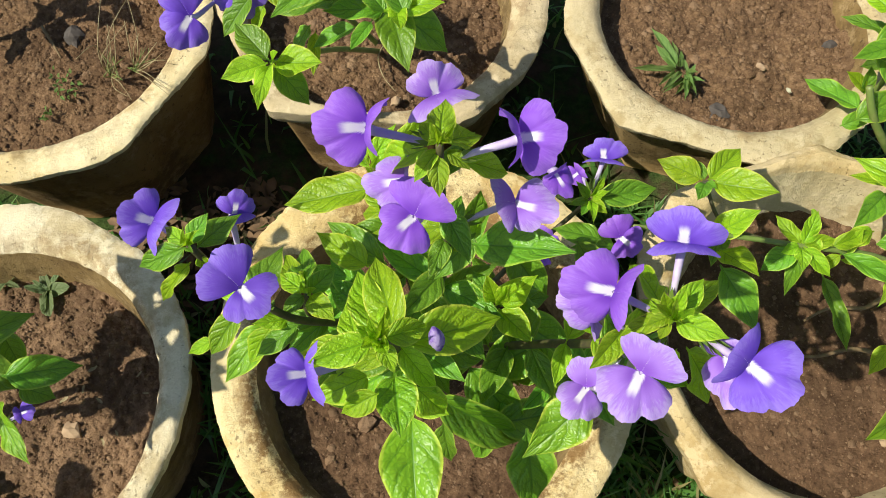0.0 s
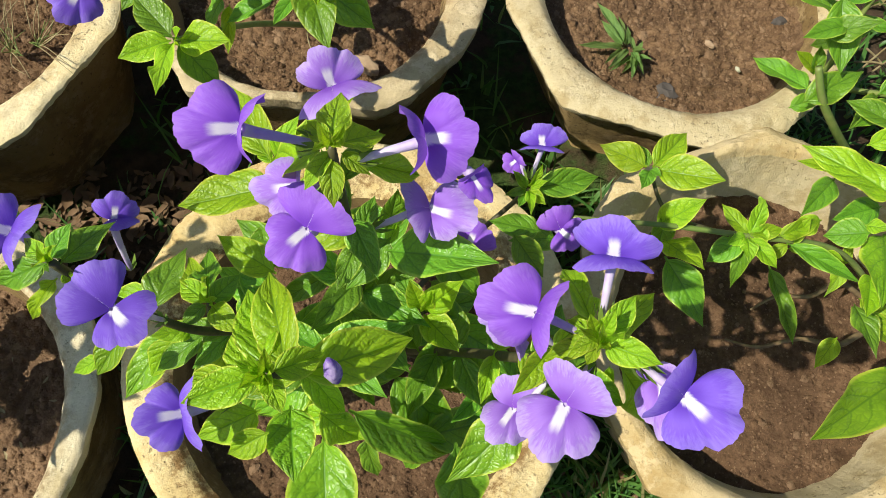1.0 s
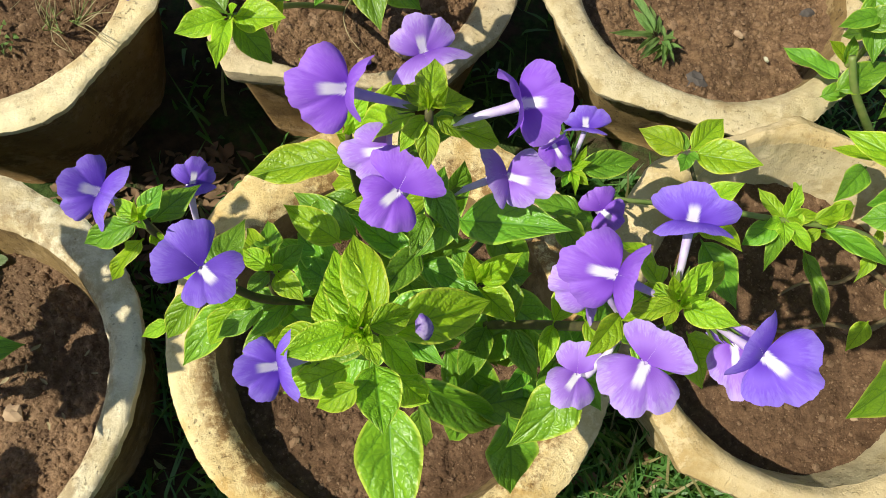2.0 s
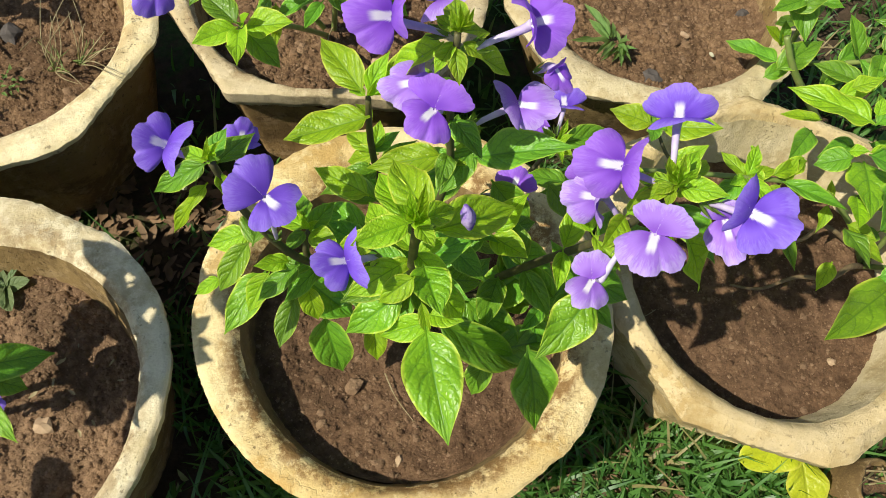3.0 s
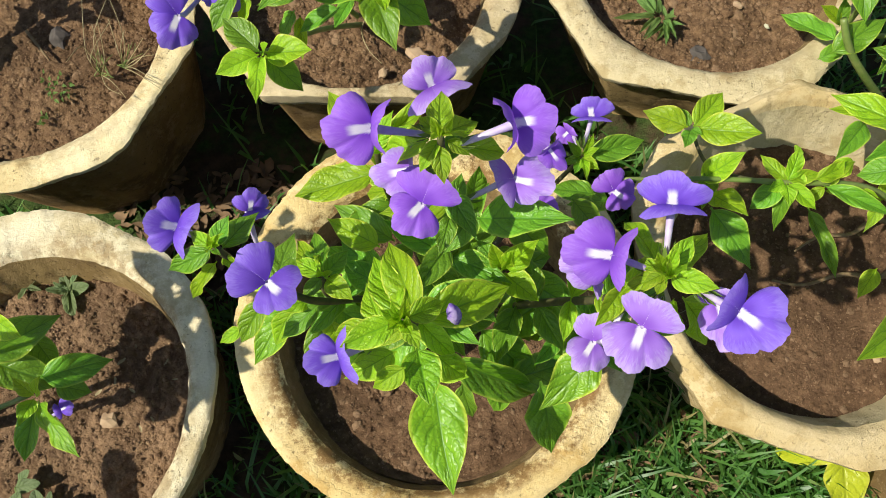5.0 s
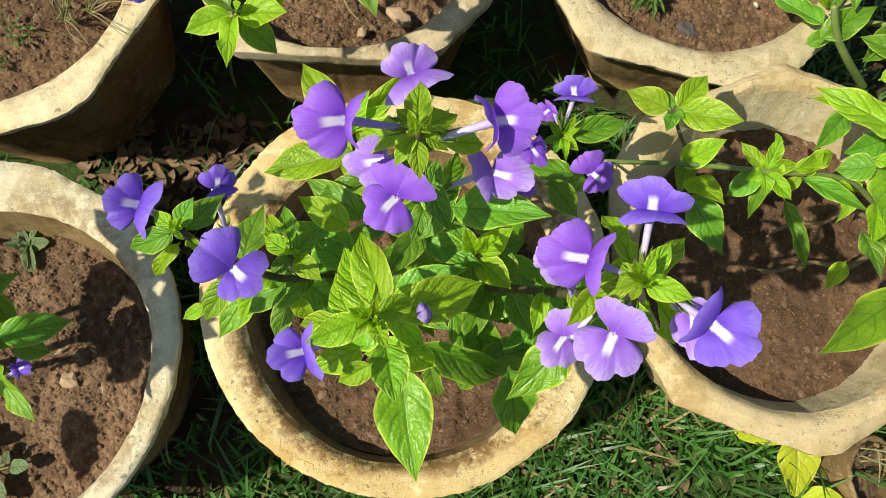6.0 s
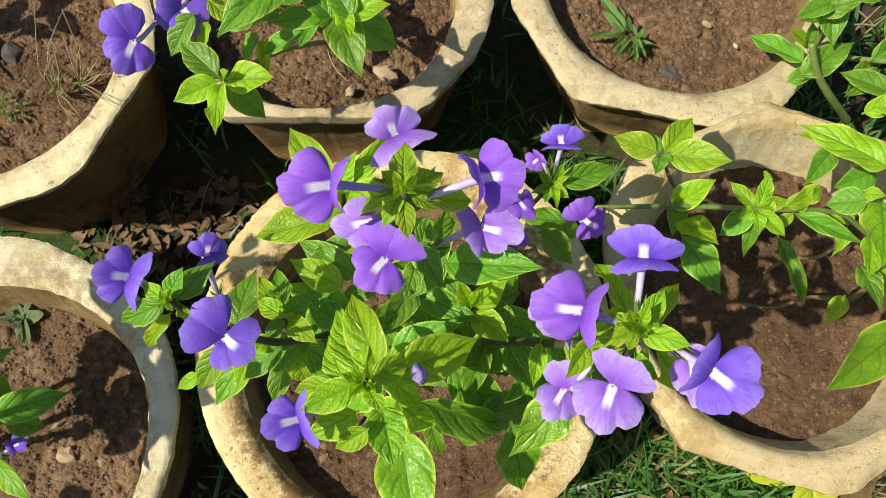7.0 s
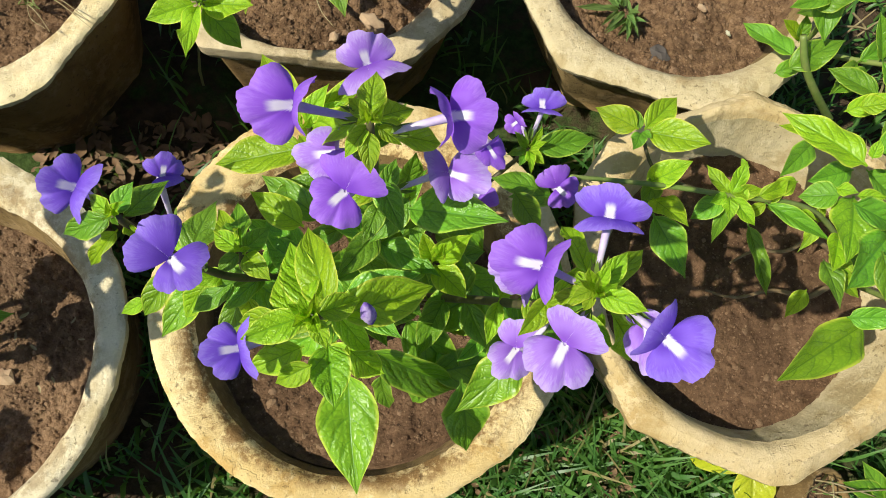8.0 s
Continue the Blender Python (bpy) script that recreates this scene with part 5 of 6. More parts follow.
pairs(centre_plant, (0.085, -0.06, 0.41), (0.100, -0.068, 0.48), 4, 0.034, GREEN)
pairs(right_plant, (0.485, 0.03, 0.27), (0.46, 0.045, 0.41), 4, 0.040, GREEN)
pairs(right_plant, (0.50, -0.02, 0.29), (0.47, -0.03, 0.36), 3, 0.036, GREEN)
pairs(right_plant, (0.44, 0.055, 0.30), (0.34, 0.067, 0.35), 3, 0.030, LIME)
pairs(back_right_plant, (0.50, 0.24, 0.29), (0.54, 0.18, 0.40), 5, 0.050, GREEN)
pairs(back_right_plant, (0.47, 0.29, 0.29), (0.47, 0.30, 0.42), 4, 0.044, GREEN)
pairs(back_plant, (-0.06, 0.34, 0.30), (-0.045, 0.30, 0.42), 4, 0.046, GREEN)
pairs(back_plant, (-0.10, 0.335, 0.34), (-0.15, 0.33, 0.46), 4, 0.046, GREEN)

# taller shoots added to the left plant, out of view, to shade the pots
def rosette(plant, foot, apex, count, size, material):
    """A leafy shoot: a stem up to a crown of leaves that grow smaller and steeper towards the tip."""
    foot, apex = Vector(foot), Vector(apex)
    stem(plant, [foot, foot.lerp(apex, 0.55) + Vector((0.008, 0.006, 0)), apex], 0.0034, 0.0018, GREEN_STEM)
    for k in range(count):
        t = k / count
        a = 2.4 * k + dice.uniform(-0.3, 0.3)
        way = Vector((math.cos(a), math.sin(a), -0.15 + 1.1 * t * t)).normalized()
        n = size * (1 - 0.62 * t) * dice.uniform(0.88, 1.1)
        base = apex - Vector((0, 0, 0.035 * (1 - t))) + way * 0.004
        leaf(plant, base, base + way * n, n * dice.uniform(0.46, 0.56), material)


stem(left_plant, [(-0.47, -0.06, 0.215), (-0.462, -0.066, 0.32), (-0.458, -0.062, 0.43)], 0.0044, 0.0032, GREEN_STEM)
for foot, apex, count, size in (((-0.458, -0.062, 0.43), (-0.448, -0.022, 0.565), 14, 0.060), ((-0.458, -0.062, 0.43), (-0.418, -0.085, 0.555), 14, 0.056), ((-0.460, -0.064, 0.38), (-0.462, -0.115, 0.500), 14, 0.060),
                                ((-0.458, -0.062, 0.43), (-0.455, -0.062, 0.510), 12, 0.058), ((-0.448, -0.040, 0.50), (-0.372, -0.028, 0.560), 8, 0.040), ((-0.448, -0.040, 0.50), (-0.375, 0.022, 0.585), 7, 0.036)):
    rosette(left_plant, foot, apex, count, size, GREEN)
# unseen leaves set towards the sun, placed for the shadows they cast below
leaf(left_plant, (-0.535, -0.150, 0.470), (-0.528, -0.222, 0.475), 0.034, GREEN)
stem(left_plant, [(-0.460, -0.064, 0.380), (-0.505, -0.100, 0.530), (-0.535, -0.130, 0.640), (-0.580, -0.137, 0.690)], 0.0036, 0.0018, GREEN_STEM)
stem(left_plant, [(-0.528, -0.120, 0.600), (-0.575, -0.140, 0.610), (-0.616, -0.136, 0.594)], 0.0018, 0.0014, GREEN_STEM)
leaf(left_plant, (-0.616, -0.136, 0.594), (-0.536, -0.106, 0.586), 0.045, GREEN, 0)
leaf(left_plant, (-0.526, -0.133, 0.651), (-0.502, -0.067, 0.644), 0.036, GREEN, 0)
leaf(left_plant, (-0.529, -0.125, 0.651), (-0.483, -0.163, 0.645), 0.032, GREEN, 0)
leaf(left_plant, (-0.580, -0.137, 0.691), (-0.520, -0.127, 0.685), 0.034, GREEN, 0)
upper_left_plant = thing("leafy_plant", (-0.52, 0.36, 0.235), "leafy green plant in the thick-rimmed pot", "plant")
stem(upper_left_plant, [(-0.52, 0.36, 0.235), (-0.53, 0.37, 0.36), (-0.535, 0.375, 0.46)], 0.0036, 0.002, GREEN_STEM)
pairs(upper_left_plant, (-0.525, 0.365, 0.30), (-0.535, 0.375, 0.46), 6, 0.055, GREEN)


# ---- small things on the soil and the ground ----
def rock(name, label, category, place, size, material, seed):
    """An uneven lump, sunk a little into what it lies on."""
    bm = bmesh.new()
    bmesh.ops.create_icosphere(bm, subdivisions=2, radius=1.0)
    for v in bm.verts:
        k = 1 + 0.5 * noise.noise(v.co * 1.6 + Vector((seed, 0, 0))) + 0.22 * noise.noise(v.co * 5 + Vector((seed, 3, 0)))
        v.co = Vector((v.co.x * size[0] * k, v.co.y * size[1] * k, v.co.z * size[2] * k))
    me = bpy.data.meshes.new(name)
    bm.to_mesh(me)
    bm.free()
    me.materials.append(material)
    ob = new(name, me)
    ob.location = Vector(place) - Vector((0, 0, size[2] * 0.25))
    ob.rotation_euler = (0, 0, seed * 1.3)
    return tagged(ob, label, category)


def flake(name, label, place, size, seed, material):
    """A curled scrap of dead leaf."""
    rnd = random.Random(seed)
    verts, faces = [], []
    for i in range(5):
        for j in range(4):
            u, v = i / 4 - 0.5, j / 3 - 0.5
            w = (0.30 + 0.1 * rnd.uniform(-1, 1)) * math.cos(u * 2.4)
            verts.append((u * size, v * size * w, size * (0.30 * u * u + 0.35 * v * v * w) + size * 0.05 * rnd.uniform(-1, 1)))
    for i in range(4):
        for j in range(3):
            k = i * 4 + j
            faces.append((k, k + 4, k + 5, k + 1))
    ob = new(name, mesh_of(name, verts, faces, material))
    ob.location = place
    ob.rotation_euler = (rnd.uniform(-0.3, 0.3), rnd.uniform(-0.3, 0.3), rnd.uniform(0, 6.28))
    return tagged(ob, label, "dry leaf")


def small_pot(place, radius):
    """A small cream pot that leans over in the grass, with dry soil in it."""
    x, y, z = place
    ob = thing("small_pot", (x, y, GROUND), "small cream pot of dry soil tipped over in the grass", "flower pot")
    turn = Matrix.Translation((x, y, z)) @ Matrix.Rotation(radians(12), 4, "X") @ Matrix.Rotation(radians(24), 4, "Y")
    count = 72
    angles = [2 * math.pi * i / count for i in range(count)]

    def ring(r, h):
        out = []
        for a in angles:
            v = Vector((math.cos(a) * 2, math.sin(a) * 2, h * 20))
            k = 1 + 0.03 * noise.noise(v) + 0.012 * noise.noise(v * 5)
            out.append(turn @ Vector((r * k * math.cos(a), r * k * math.sin(a), h + 0.002 * noise.noise(v * 3))))
        return out

    verts, faces = rings([ring(radius * 0.74, -0.03), ring(radius * 0.88, -0.006), ring(radius * 0.91, 0.0), ring(radius * 0.98, 0.0), ring(radius, -0.003), ring(radius * 0.97, -0.02), ring(radius * 0.80, -0.068)])
    part("body", mesh_of("body", verts, faces, STAINED), ob)
    verts, faces = rings([[p + Vector((0, 0, 0.006 * noise.noise(p * 60) + 0.003 * noise.noise(p * 170))) for p in ring(radius * r, -0.012)] for r in (0.05, 0.18, 0.31, 0.44, 0.57, 0.70, 0.83)])
    faces.append(tuple(range(count)))
    part("soil", mesh_of("soil", verts, faces, SOIL), ob, None, "crumbly brown soil")
    return ob


def litter(count, seed):
    """Dead leaf bits between the pots, joined."""
    rnd = random.Random(seed)
    verts, faces = [], []
    for _ in range(count):
        x, y = rnd.uniform(-0.40, -0.17), rnd.uniform(0.07, 0.26)
        if rnd.random() < 0.35:
            x, y = rnd.uniform(0.10, 0.30), rnd.uniform(-0.30, -0.10)
        s, a, t = rnd.uniform(0.004, 0.014), rnd.uniform(0, 6.28), rnd.uniform(-0.5, 0.5)
        m = Matrix.Translation((x, y, ground_height(x, y) + rnd.uniform(0.002, 0.014))) @ Euler((t, rnd.uniform(-0.5, 0.5), a)).to_matrix().to_4x4()
        n = len(verts)
        w = rnd.uniform(0.25, 0.5)
        verts += [m @ Vector(p) for p in ((-s, 0, 0), (-0.3 * s, -w * s, 0.12 * s), (0.5 * s, -0.8 * w * s, 0.1 * s), (s, 0, 0.02 * s), (0.4 * s, w * s, 0.15 * s), (-0.4 * s, 0.8 * w * s, 0.1 * s), (0, 0, -0.06 * s))]
        faces += [(n + 6, n + k, n + (k + 1) % 6) for k in range(6)]
    return tagged(new("leaf_litter", mesh_of("leaf_litter", verts, faces, LITTER)), "brown dead leaf litter between the pots", "leaf litter", "", "stuff")


litter(620, 31)
weed = thing("weed", (0.286, 0.332, 0.236), "small grey-green weed in the chipped pot", "weed")
leaf(weed, (0.283, 0.336, 0.240), (0.252, 0.375, 0.258), 0.012, PALE_LEAF)
leaf(weed, (0.286, 0.334, 0.240), (0.282, 0.345, 0.258), 0.007, PALE_LEAF)
leaf(weed, (0.290, 0.327, 0.240), (0.297, 0.315, 0.258), 0.007, PALE_LEAF)
leaf(weed, (0.289, 0.325, 0.240), (0.290, 0.297, 0.258), 0.007, PALE_LEAF)
leaf(weed, (0.287, 0.328, 0.240), (0.254, 0.291, 0.258), 0.008, PALE_LEAF)
leaf(weed, (0.291, 0.323, 0.240), (0.279, 0.288, 0.258), 0.006, PALE_LEAF)
leaf(weed, (0.283, 0.333, 0.237), (0.228, 0.329, 0.247), 0.009, PALE_LEAF)
leaf(weed, (0.282, 0.336, 0.237), (0.258, 0.361, 0.247), 0.011, PALE_LEAF)
leaf(weed, (0.285, 0.337, 0.237), (0.278, 0.367, 0.247), 0.008, PALE_LEAF)
leaf(weed, (0.282, 0.331, 0.237), (0.255, 0.305, 0.247), 0.006, PALE_LEAF)
leaf(weed, (0.294, 0.322, 0.237), (0.259, 0.296, 0.247), 0.006, PALE_LEAF)
leaf(weed, (0.294, 0.322, 0.237), (0.282, 0.286, 0.247), 0.007, PALE_LEAF)
leaf(weed, (0.294, 0.322, 0.237), (0.308, 0.311, 0.247), 0.006, PALE_LEAF)
leaf(weed, (0.294, 0.322, 0.237), (0.296, 0.293, 0.247), 0.006, PALE_LEAF)
leaf(weed, (0.294, 0.322, 0.237), (0.301, 0.335, 0.247), 0.006, PALE_LEAF)
leaf(weed, (0.294, 0.322, 0.237), (0.286, 0.345, 0.247), 0.006, PALE_LEAF)
leaf(weed, (0.294, 0.322, 0.237), (0.272, 0.293, 0.247), 0.006, PALE_LEAF)
weed = thing("weed", (-0.377, 0.070, 0.232), "small rosette weed in the pale pot", "weed")
leaf(weed, (-0.377, 0.070, 0.232), (-0.380, 0.092, 0.245), 0.011, SPOON_LEAF)
leaf(weed, (-0.377, 0.070, 0.232), (-0.394, 0.070, 0.245), 0.009, SPOON_LEAF)
leaf(weed, (-0.377, 0.070, 0.232), (-0.350, 0.070, 0.245), 0.015, SPOON_LEAF)
leaf(weed, (-0.377, 0.070, 0.232), (-0.362, 0.040, 0.245), 0.017, SPOON_LEAF)
leaf(weed, (-0.377, 0.070, 0.232), (-0.375, 0.058, 0.245), 0.007, SPOON_LEAF)
leaf(weed, (-0.377, 0.070, 0.232), (-0.387, 0.077, 0.245), 0.007, SPOON_LEAF)
leaf(weed, (-0.377, 0.070, 0.232), (-0.362, 0.085, 0.245), 0.007, SPOON_LEAF)
leaf(weed, (-0.377, 0.070, 0.232), (-0.369, 0.042, 0.245), 0.006, SPOON_LEAF)
weed = thing("weed", (-0.418, 0.078, 0.235), "tiny pale weed in the pale pot", "weed")
leaf(weed, (-0.418, 0.078, 0.235), (-0.430, 0.082, 0.243), 0.008, SPOON_LEAF)
leaf(weed, (-0.418, 0.078, 0.235), (-0.405, 0.083, 0.243), 0.007, SPOON_LEAF)
leaf(weed, (-0.418, 0.078, 0.235), (-0.421, 0.063, 0.243), 0.009, SPOON_LEAF)
leaf(weed, (-0.418, 0.078, 0.235), (-0.399, 0.070, 0.243), 0.006, SPOON_LEAF)
weed = thing("weed", (-0.404, -0.147, 0.222), "low weed with round grey-green leaves in the pale pot", "weed")
stem(weed, [(-0.404, -0.147, 0.222), (-0.409, -0.133, 0.231), (-0.414, -0.119, 0.232)], 0.0012, 0.0009, GREEN_STEM)
leaf(weed, (-0.414, -0.119, 0.232), (-0.388, -0.118, 0.237), 0.014, SPOON_LEAF)
stem(weed, [(-0.404, -0.147, 0.222), (-0.410, -0.143, 0.231), (-0.416, -0.138, 0.232)], 0.0012, 0.0009, GREEN_STEM)
leaf(weed, (-0.416, -0.138, 0.232), (-0.406, -0.124, 0.237), 0.012, SPOON_LEAF)
stem(weed, [(-0.404, -0.147, 0.222), (-0.397, -0.144, 0.231), (-0.389, -0.141, 0.232)], 0.0012, 0.0009, GREEN_STEM)
leaf(weed, (-0.389, -0.141, 0.232), (-0.393, -0.123, 0.237), 0.014, SPOON_LEAF)
stem(weed, [(-0.404, -0.147, 0.222), (-0.393, -0.143, 0.231), (-0.381, -0.138, 0.232)], 0.0012, 0.0009, GREEN_STEM)
leaf(weed, (-0.381, -0.138, 0.232), (-0.377, -0.126, 0.237), 0.008, SPOON_LEAF)
stem(weed, [(-0.404, -0.147, 0.222), (-0.391, -0.144, 0.231), (-0.377, -0.141, 0.232)], 0.0012, 0.0009, GREEN_STEM)
leaf(weed, (-0.377, -0.141, 0.232), (-0.357, -0.141, 0.237), 0.014, SPOON_LEAF)
stem(weed, [(-0.404, -0.147, 0.222), (-0.400, -0.149, 0.231), (-0.396, -0.151, 0.232)], 0.0012, 0.0009, GREEN_STEM)
leaf(weed, (-0.396, -0.151, 0.232), (-0.377, -0.172, 0.237), 0.023, SPOON_LEAF)
stem(weed, [(-0.404, -0.147, 0.222), (-0.409, -0.150, 0.231), (-0.415, -0.153, 0.232)], 0.0012, 0.0009, GREEN_STEM)
leaf(weed, (-0.415, -0.153, 0.232), (-0.412, -0.163, 0.237), 0.008, SPOON_LEAF)
stem(weed, [(-0.404, -0.147, 0.222), (-0.407, -0.131, 0.231), (-0.411, -0.115, 0.232)], 0.0012, 0.0009, GREEN_STEM)
leaf(weed, (-0.411, -0.115, 0.232), (-0.399, -0.105, 0.237), 0.011, SPOON_LEAF)
weed = thing("weed", (-0.399, 0.312, 0.246), "low clump of yellow-green weed in the dark soil", "weed")
leaf(weed, (-0.404, 0.297, 0.246), (-0.401, 0.287, 0.250), 0.0032, PALE_LEAF)
leaf(weed, (-0.408, 0.294, 0.246), (-0.404, 0.299, 0.250), 0.0035, PALE_LEAF)
leaf(weed, (-0.394, 0.299, 0.246), (-0.391, 0.289, 0.250), 0.0025, PALE_LEAF)
leaf(weed, (-0.398, 0.320, 0.246), (-0.397, 0.311, 0.250), 0.0035, PALE_LEAF)
leaf(weed, (-0.414, 0.315, 0.246), (-0.417, 0.317, 0.250), 0.0027, PALE_LEAF)
leaf(weed, (-0.400, 0.310, 0.246), (-0.402, 0.310, 0.250), 0.0029, PALE_LEAF)
leaf(weed, (-0.401, 0.290, 0.246), (-0.393, 0.281, 0.250), 0.0039, PALE_LEAF)
leaf(weed, (-0.393, 0.291, 0.246), (-0.388, 0.282, 0.250), 0.0027, PALE_LEAF)
leaf(weed, (-0.404, 0.299, 0.246), (-0.406, 0.291, 0.250), 0.0035, PALE_LEAF)
leaf(weed, (-0.385, 0.307, 0.246), (-0.378, 0.301, 0.250), 0.0031, PALE_LEAF)
leaf(weed, (-0.404, 0.297, 0.246), (-0.395, 0.295, 0.250), 0.0033, PALE_LEAF)
leaf(weed, (-0.396, 0.319, 0.246), (-0.396, 0.324, 0.250), 0.0039, PALE_LEAF)
leaf(weed, (-0.415, 0.315, 0.246), (-0.416, 0.309, 0.250), 0.0040, PALE_LEAF)
leaf(weed, (-0.386, 0.295, 0.246), (-0.382, 0.285, 0.250), 0.0033, PALE_LEAF)
leaf(weed, (-0.386, 0.306, 0.246), (-0.377, 0.302, 0.250), 0.0039, PALE_LEAF)
leaf(weed, (-0.416, 0.324, 0.246), (-0.414, 0.327, 0.250), 0.0026, PALE_LEAF)
leaf(weed, (-0.407, 0.303, 0.246), (-0.411, 0.301, 0.250), 0.0036, PALE_LEAF)
leaf(weed, (-0.400, 0.312, 0.246), (-0.400, 0.304, 0.250), 0.0038, PALE_LEAF)
leaf(weed, (-0.382, 0.308, 0.246), (-0.385, 0.305, 0.250), 0.0038, PALE_LEAF)
leaf(weed, (-0.401, 0.303, 0.246), (-0.405, 0.303, 0.250), 0.0028, PALE_LEAF)
leaf(weed, (-0.409, 0.314, 0.246), (-0.406, 0.317, 0.250), 0.0038, PALE_LEAF)
leaf(weed, (-0.407, 0.312, 0.246), (-0.407, 0.303, 0.250), 0.0033, PALE_LEAF)
leaf(weed, (-0.394, 0.307, 0.246), (-0.386, 0.301, 0.250), 0.0035, PALE_LEAF)
leaf(weed, (-0.384, 0.298, 0.246), (-0.388, 0.298, 0.250), 0.0029, PALE_LEAF)
leaf(weed, (-0.393, 0.296, 0.246), (-0.386, 0.296, 0.250), 0.0031, PALE_LEAF)
leaf(weed, (-0.401, 0.313, 0.246), (-0.396, 0.305, 0.250), 0.0037, PALE_LEAF)
weed = thing("weed", (-0.410, 0.267, 0.246), "tiny yellow-green weed on the soil", "weed")
leaf(weed, (-0.413, 0.271, 0.246), (-0.412, 0.274, 0.250), 0.0035, PALE_LEAF)
leaf(weed, (-0.413, 0.263, 0.246), (-0.408, 0.255, 0.250), 0.0029, PALE_LEAF)
leaf(weed, (-0.412, 0.261, 0.246), (-0.417, 0.258, 0.250), 0.0034, PALE_LEAF)
leaf(weed, (-0.408, 0.260, 0.246), (-0.411, 0.259, 0.250), 0.0033, PALE_LEAF)
leaf(weed, (-0.405, 0.266, 0.246), (-0.409, 0.266, 0.250), 0.0039, PALE_LEAF)
leaf(weed, (-0.410, 0.267, 0.246), (-0.413, 0.265, 0.250), 0.0036, PALE_LEAF)
leaf(weed, (-0.408, 0.268, 0.246), (-0.406, 0.271, 0.250), 0.0028, PALE_LEAF)
leaf(weed, (-0.414, 0.266, 0.246), (-0.412, 0.258, 0.250), 0.0032, PALE_LEAF)
leaf(weed, (-0.411, 0.270, 0.246), (-0.412, 0.264, 0.250), 0.0036, PALE_LEAF)
tuft = thing("grass_tuft", (-0.351, 0.316, 0.245), "thin half-dry grass tuft in the cream pot", "grass tuft")
stem(tuft, [(-0.351, 0.316, 0.245), (-0.349, 0.319, 0.285), (-0.351, 0.385, 0.300)], 0.0007, 0.0003, STRAW)
stem(tuft, [(-0.351, 0.316, 0.245), (-0.342, 0.338, 0.285), (-0.321, 0.380, 0.300)], 0.0007, 0.0003, STRAW)
stem(tuft, [(-0.351, 0.316, 0.245), (-0.344, 0.312, 0.285), (-0.317, 0.346, 0.300)], 0.0007, 0.0003, STRAW)
stem(tuft, [(-0.351, 0.316, 0.245), (-0.353, 0.326, 0.285), (-0.361, 0.298, 0.300)], 0.0007, 0.0003, STRAW)
stem(tuft, [(-0.351, 0.316, 0.245), (-0.335, 0.317, 0.285), (-0.337, 0.342, 0.300)], 0.0007, 0.0003, STRAW)
stem(tuft, [(-0.351, 0.316, 0.245), (-0.319, 0.279, 0.285), (-0.297, 0.249, 0.300)], 0.0007, 0.0003, STRAW)
stem(tuft, [(-0.351, 0.316, 0.245), (-0.329, 0.310, 0.285), (-0.332, 0.348, 0.300)], 0.0007, 0.0003, STRAW)
stem(tuft, [(-0.351, 0.316, 0.245), (-0.324, 0.273, 0.285), (-0.302, 0.253, 0.300)], 0.0007, 0.0003, STRAW)
stem(tuft, [(-0.351, 0.316, 0.245), (-0.336, 0.307, 0.260), (-0.346, 0.330, 0.265)], 0.0008, 0.0003, GREEN_STEM)
stem(tuft, [(-0.351, 0.316, 0.245), (-0.351, 0.307, 0.260), (-0.330, 0.328, 0.265)], 0.0008, 0.0003, GREEN_STEM)
stem(tuft, [(-0.351, 0.316, 0.245), (-0.333, 0.303, 0.260), (-0.363, 0.340, 0.265)], 0.0008, 0.0003, GREEN_STEM)
stem(tuft, [(-0.351, 0.316, 0.245), (-0.349, 0.313, 0.260), (-0.347, 0.314, 0.265)], 0.0008, 0.0003, GREEN_STEM)
stem(tuft, [(-0.351, 0.316, 0.245), (-0.350, 0.322, 0.260), (-0.347, 0.335, 0.265)], 0.0008, 0.0003, GREEN_STEM)
stem(tuft, [(-0.351, 0.316, 0.245), (-0.341, 0.308, 0.260), (-0.327, 0.297, 0.265)], 0.0008, 0.0003, GREEN_STEM)
stem(tuft, [(-0.351, 0.316, 0.245), (-0.337, 0.306, 0.260), (-0.343, 0.329, 0.265)], 0.0008, 0.0003, GREEN_STEM)
tuft = thing("grass_tuft", (-0.326, 0.323, 0.245), "thin half-dry grass tuft in the cream pot", "grass tuft")
stem(tuft, [(-0.326, 0.323, 0.245), (-0.310, 0.335, 0.285), (-0.323, 0.380, 0.300)], 0.0007, 0.0003, STRAW)
stem(tuft, [(-0.326, 0.323, 0.245), (-0.299, 0.310, 0.285), (-0.282, 0.319, 0.300)], 0.0007, 0.0003, STRAW)
stem(tuft, [(-0.326, 0.323, 0.245), (-0.296, 0.299, 0.285), (-0.274, 0.306, 0.300)], 0.0007, 0.0003, STRAW)
stem(tuft, [(-0.326, 0.323, 0.245), (-0.314, 0.315, 0.285), (-0.320, 0.347, 0.300)], 0.0007, 0.0003, STRAW)
stem(tuft, [(-0.326, 0.323, 0.245), (-0.293, 0.286, 0.285), (-0.260, 0.254, 0.300)], 0.0007, 0.0003, STRAW)
stem(tuft, [(-0.326, 0.323, 0.245), (-0.296, 0.293, 0.285), (-0.263, 0.262, 0.300)], 0.0007, 0.0003, STRAW)
stem(tuft, [(-0.326, 0.323, 0.245), (-0.312, 0.321, 0.285), (-0.302, 0.331, 0.300)], 0.0007, 0.0003, STRAW)
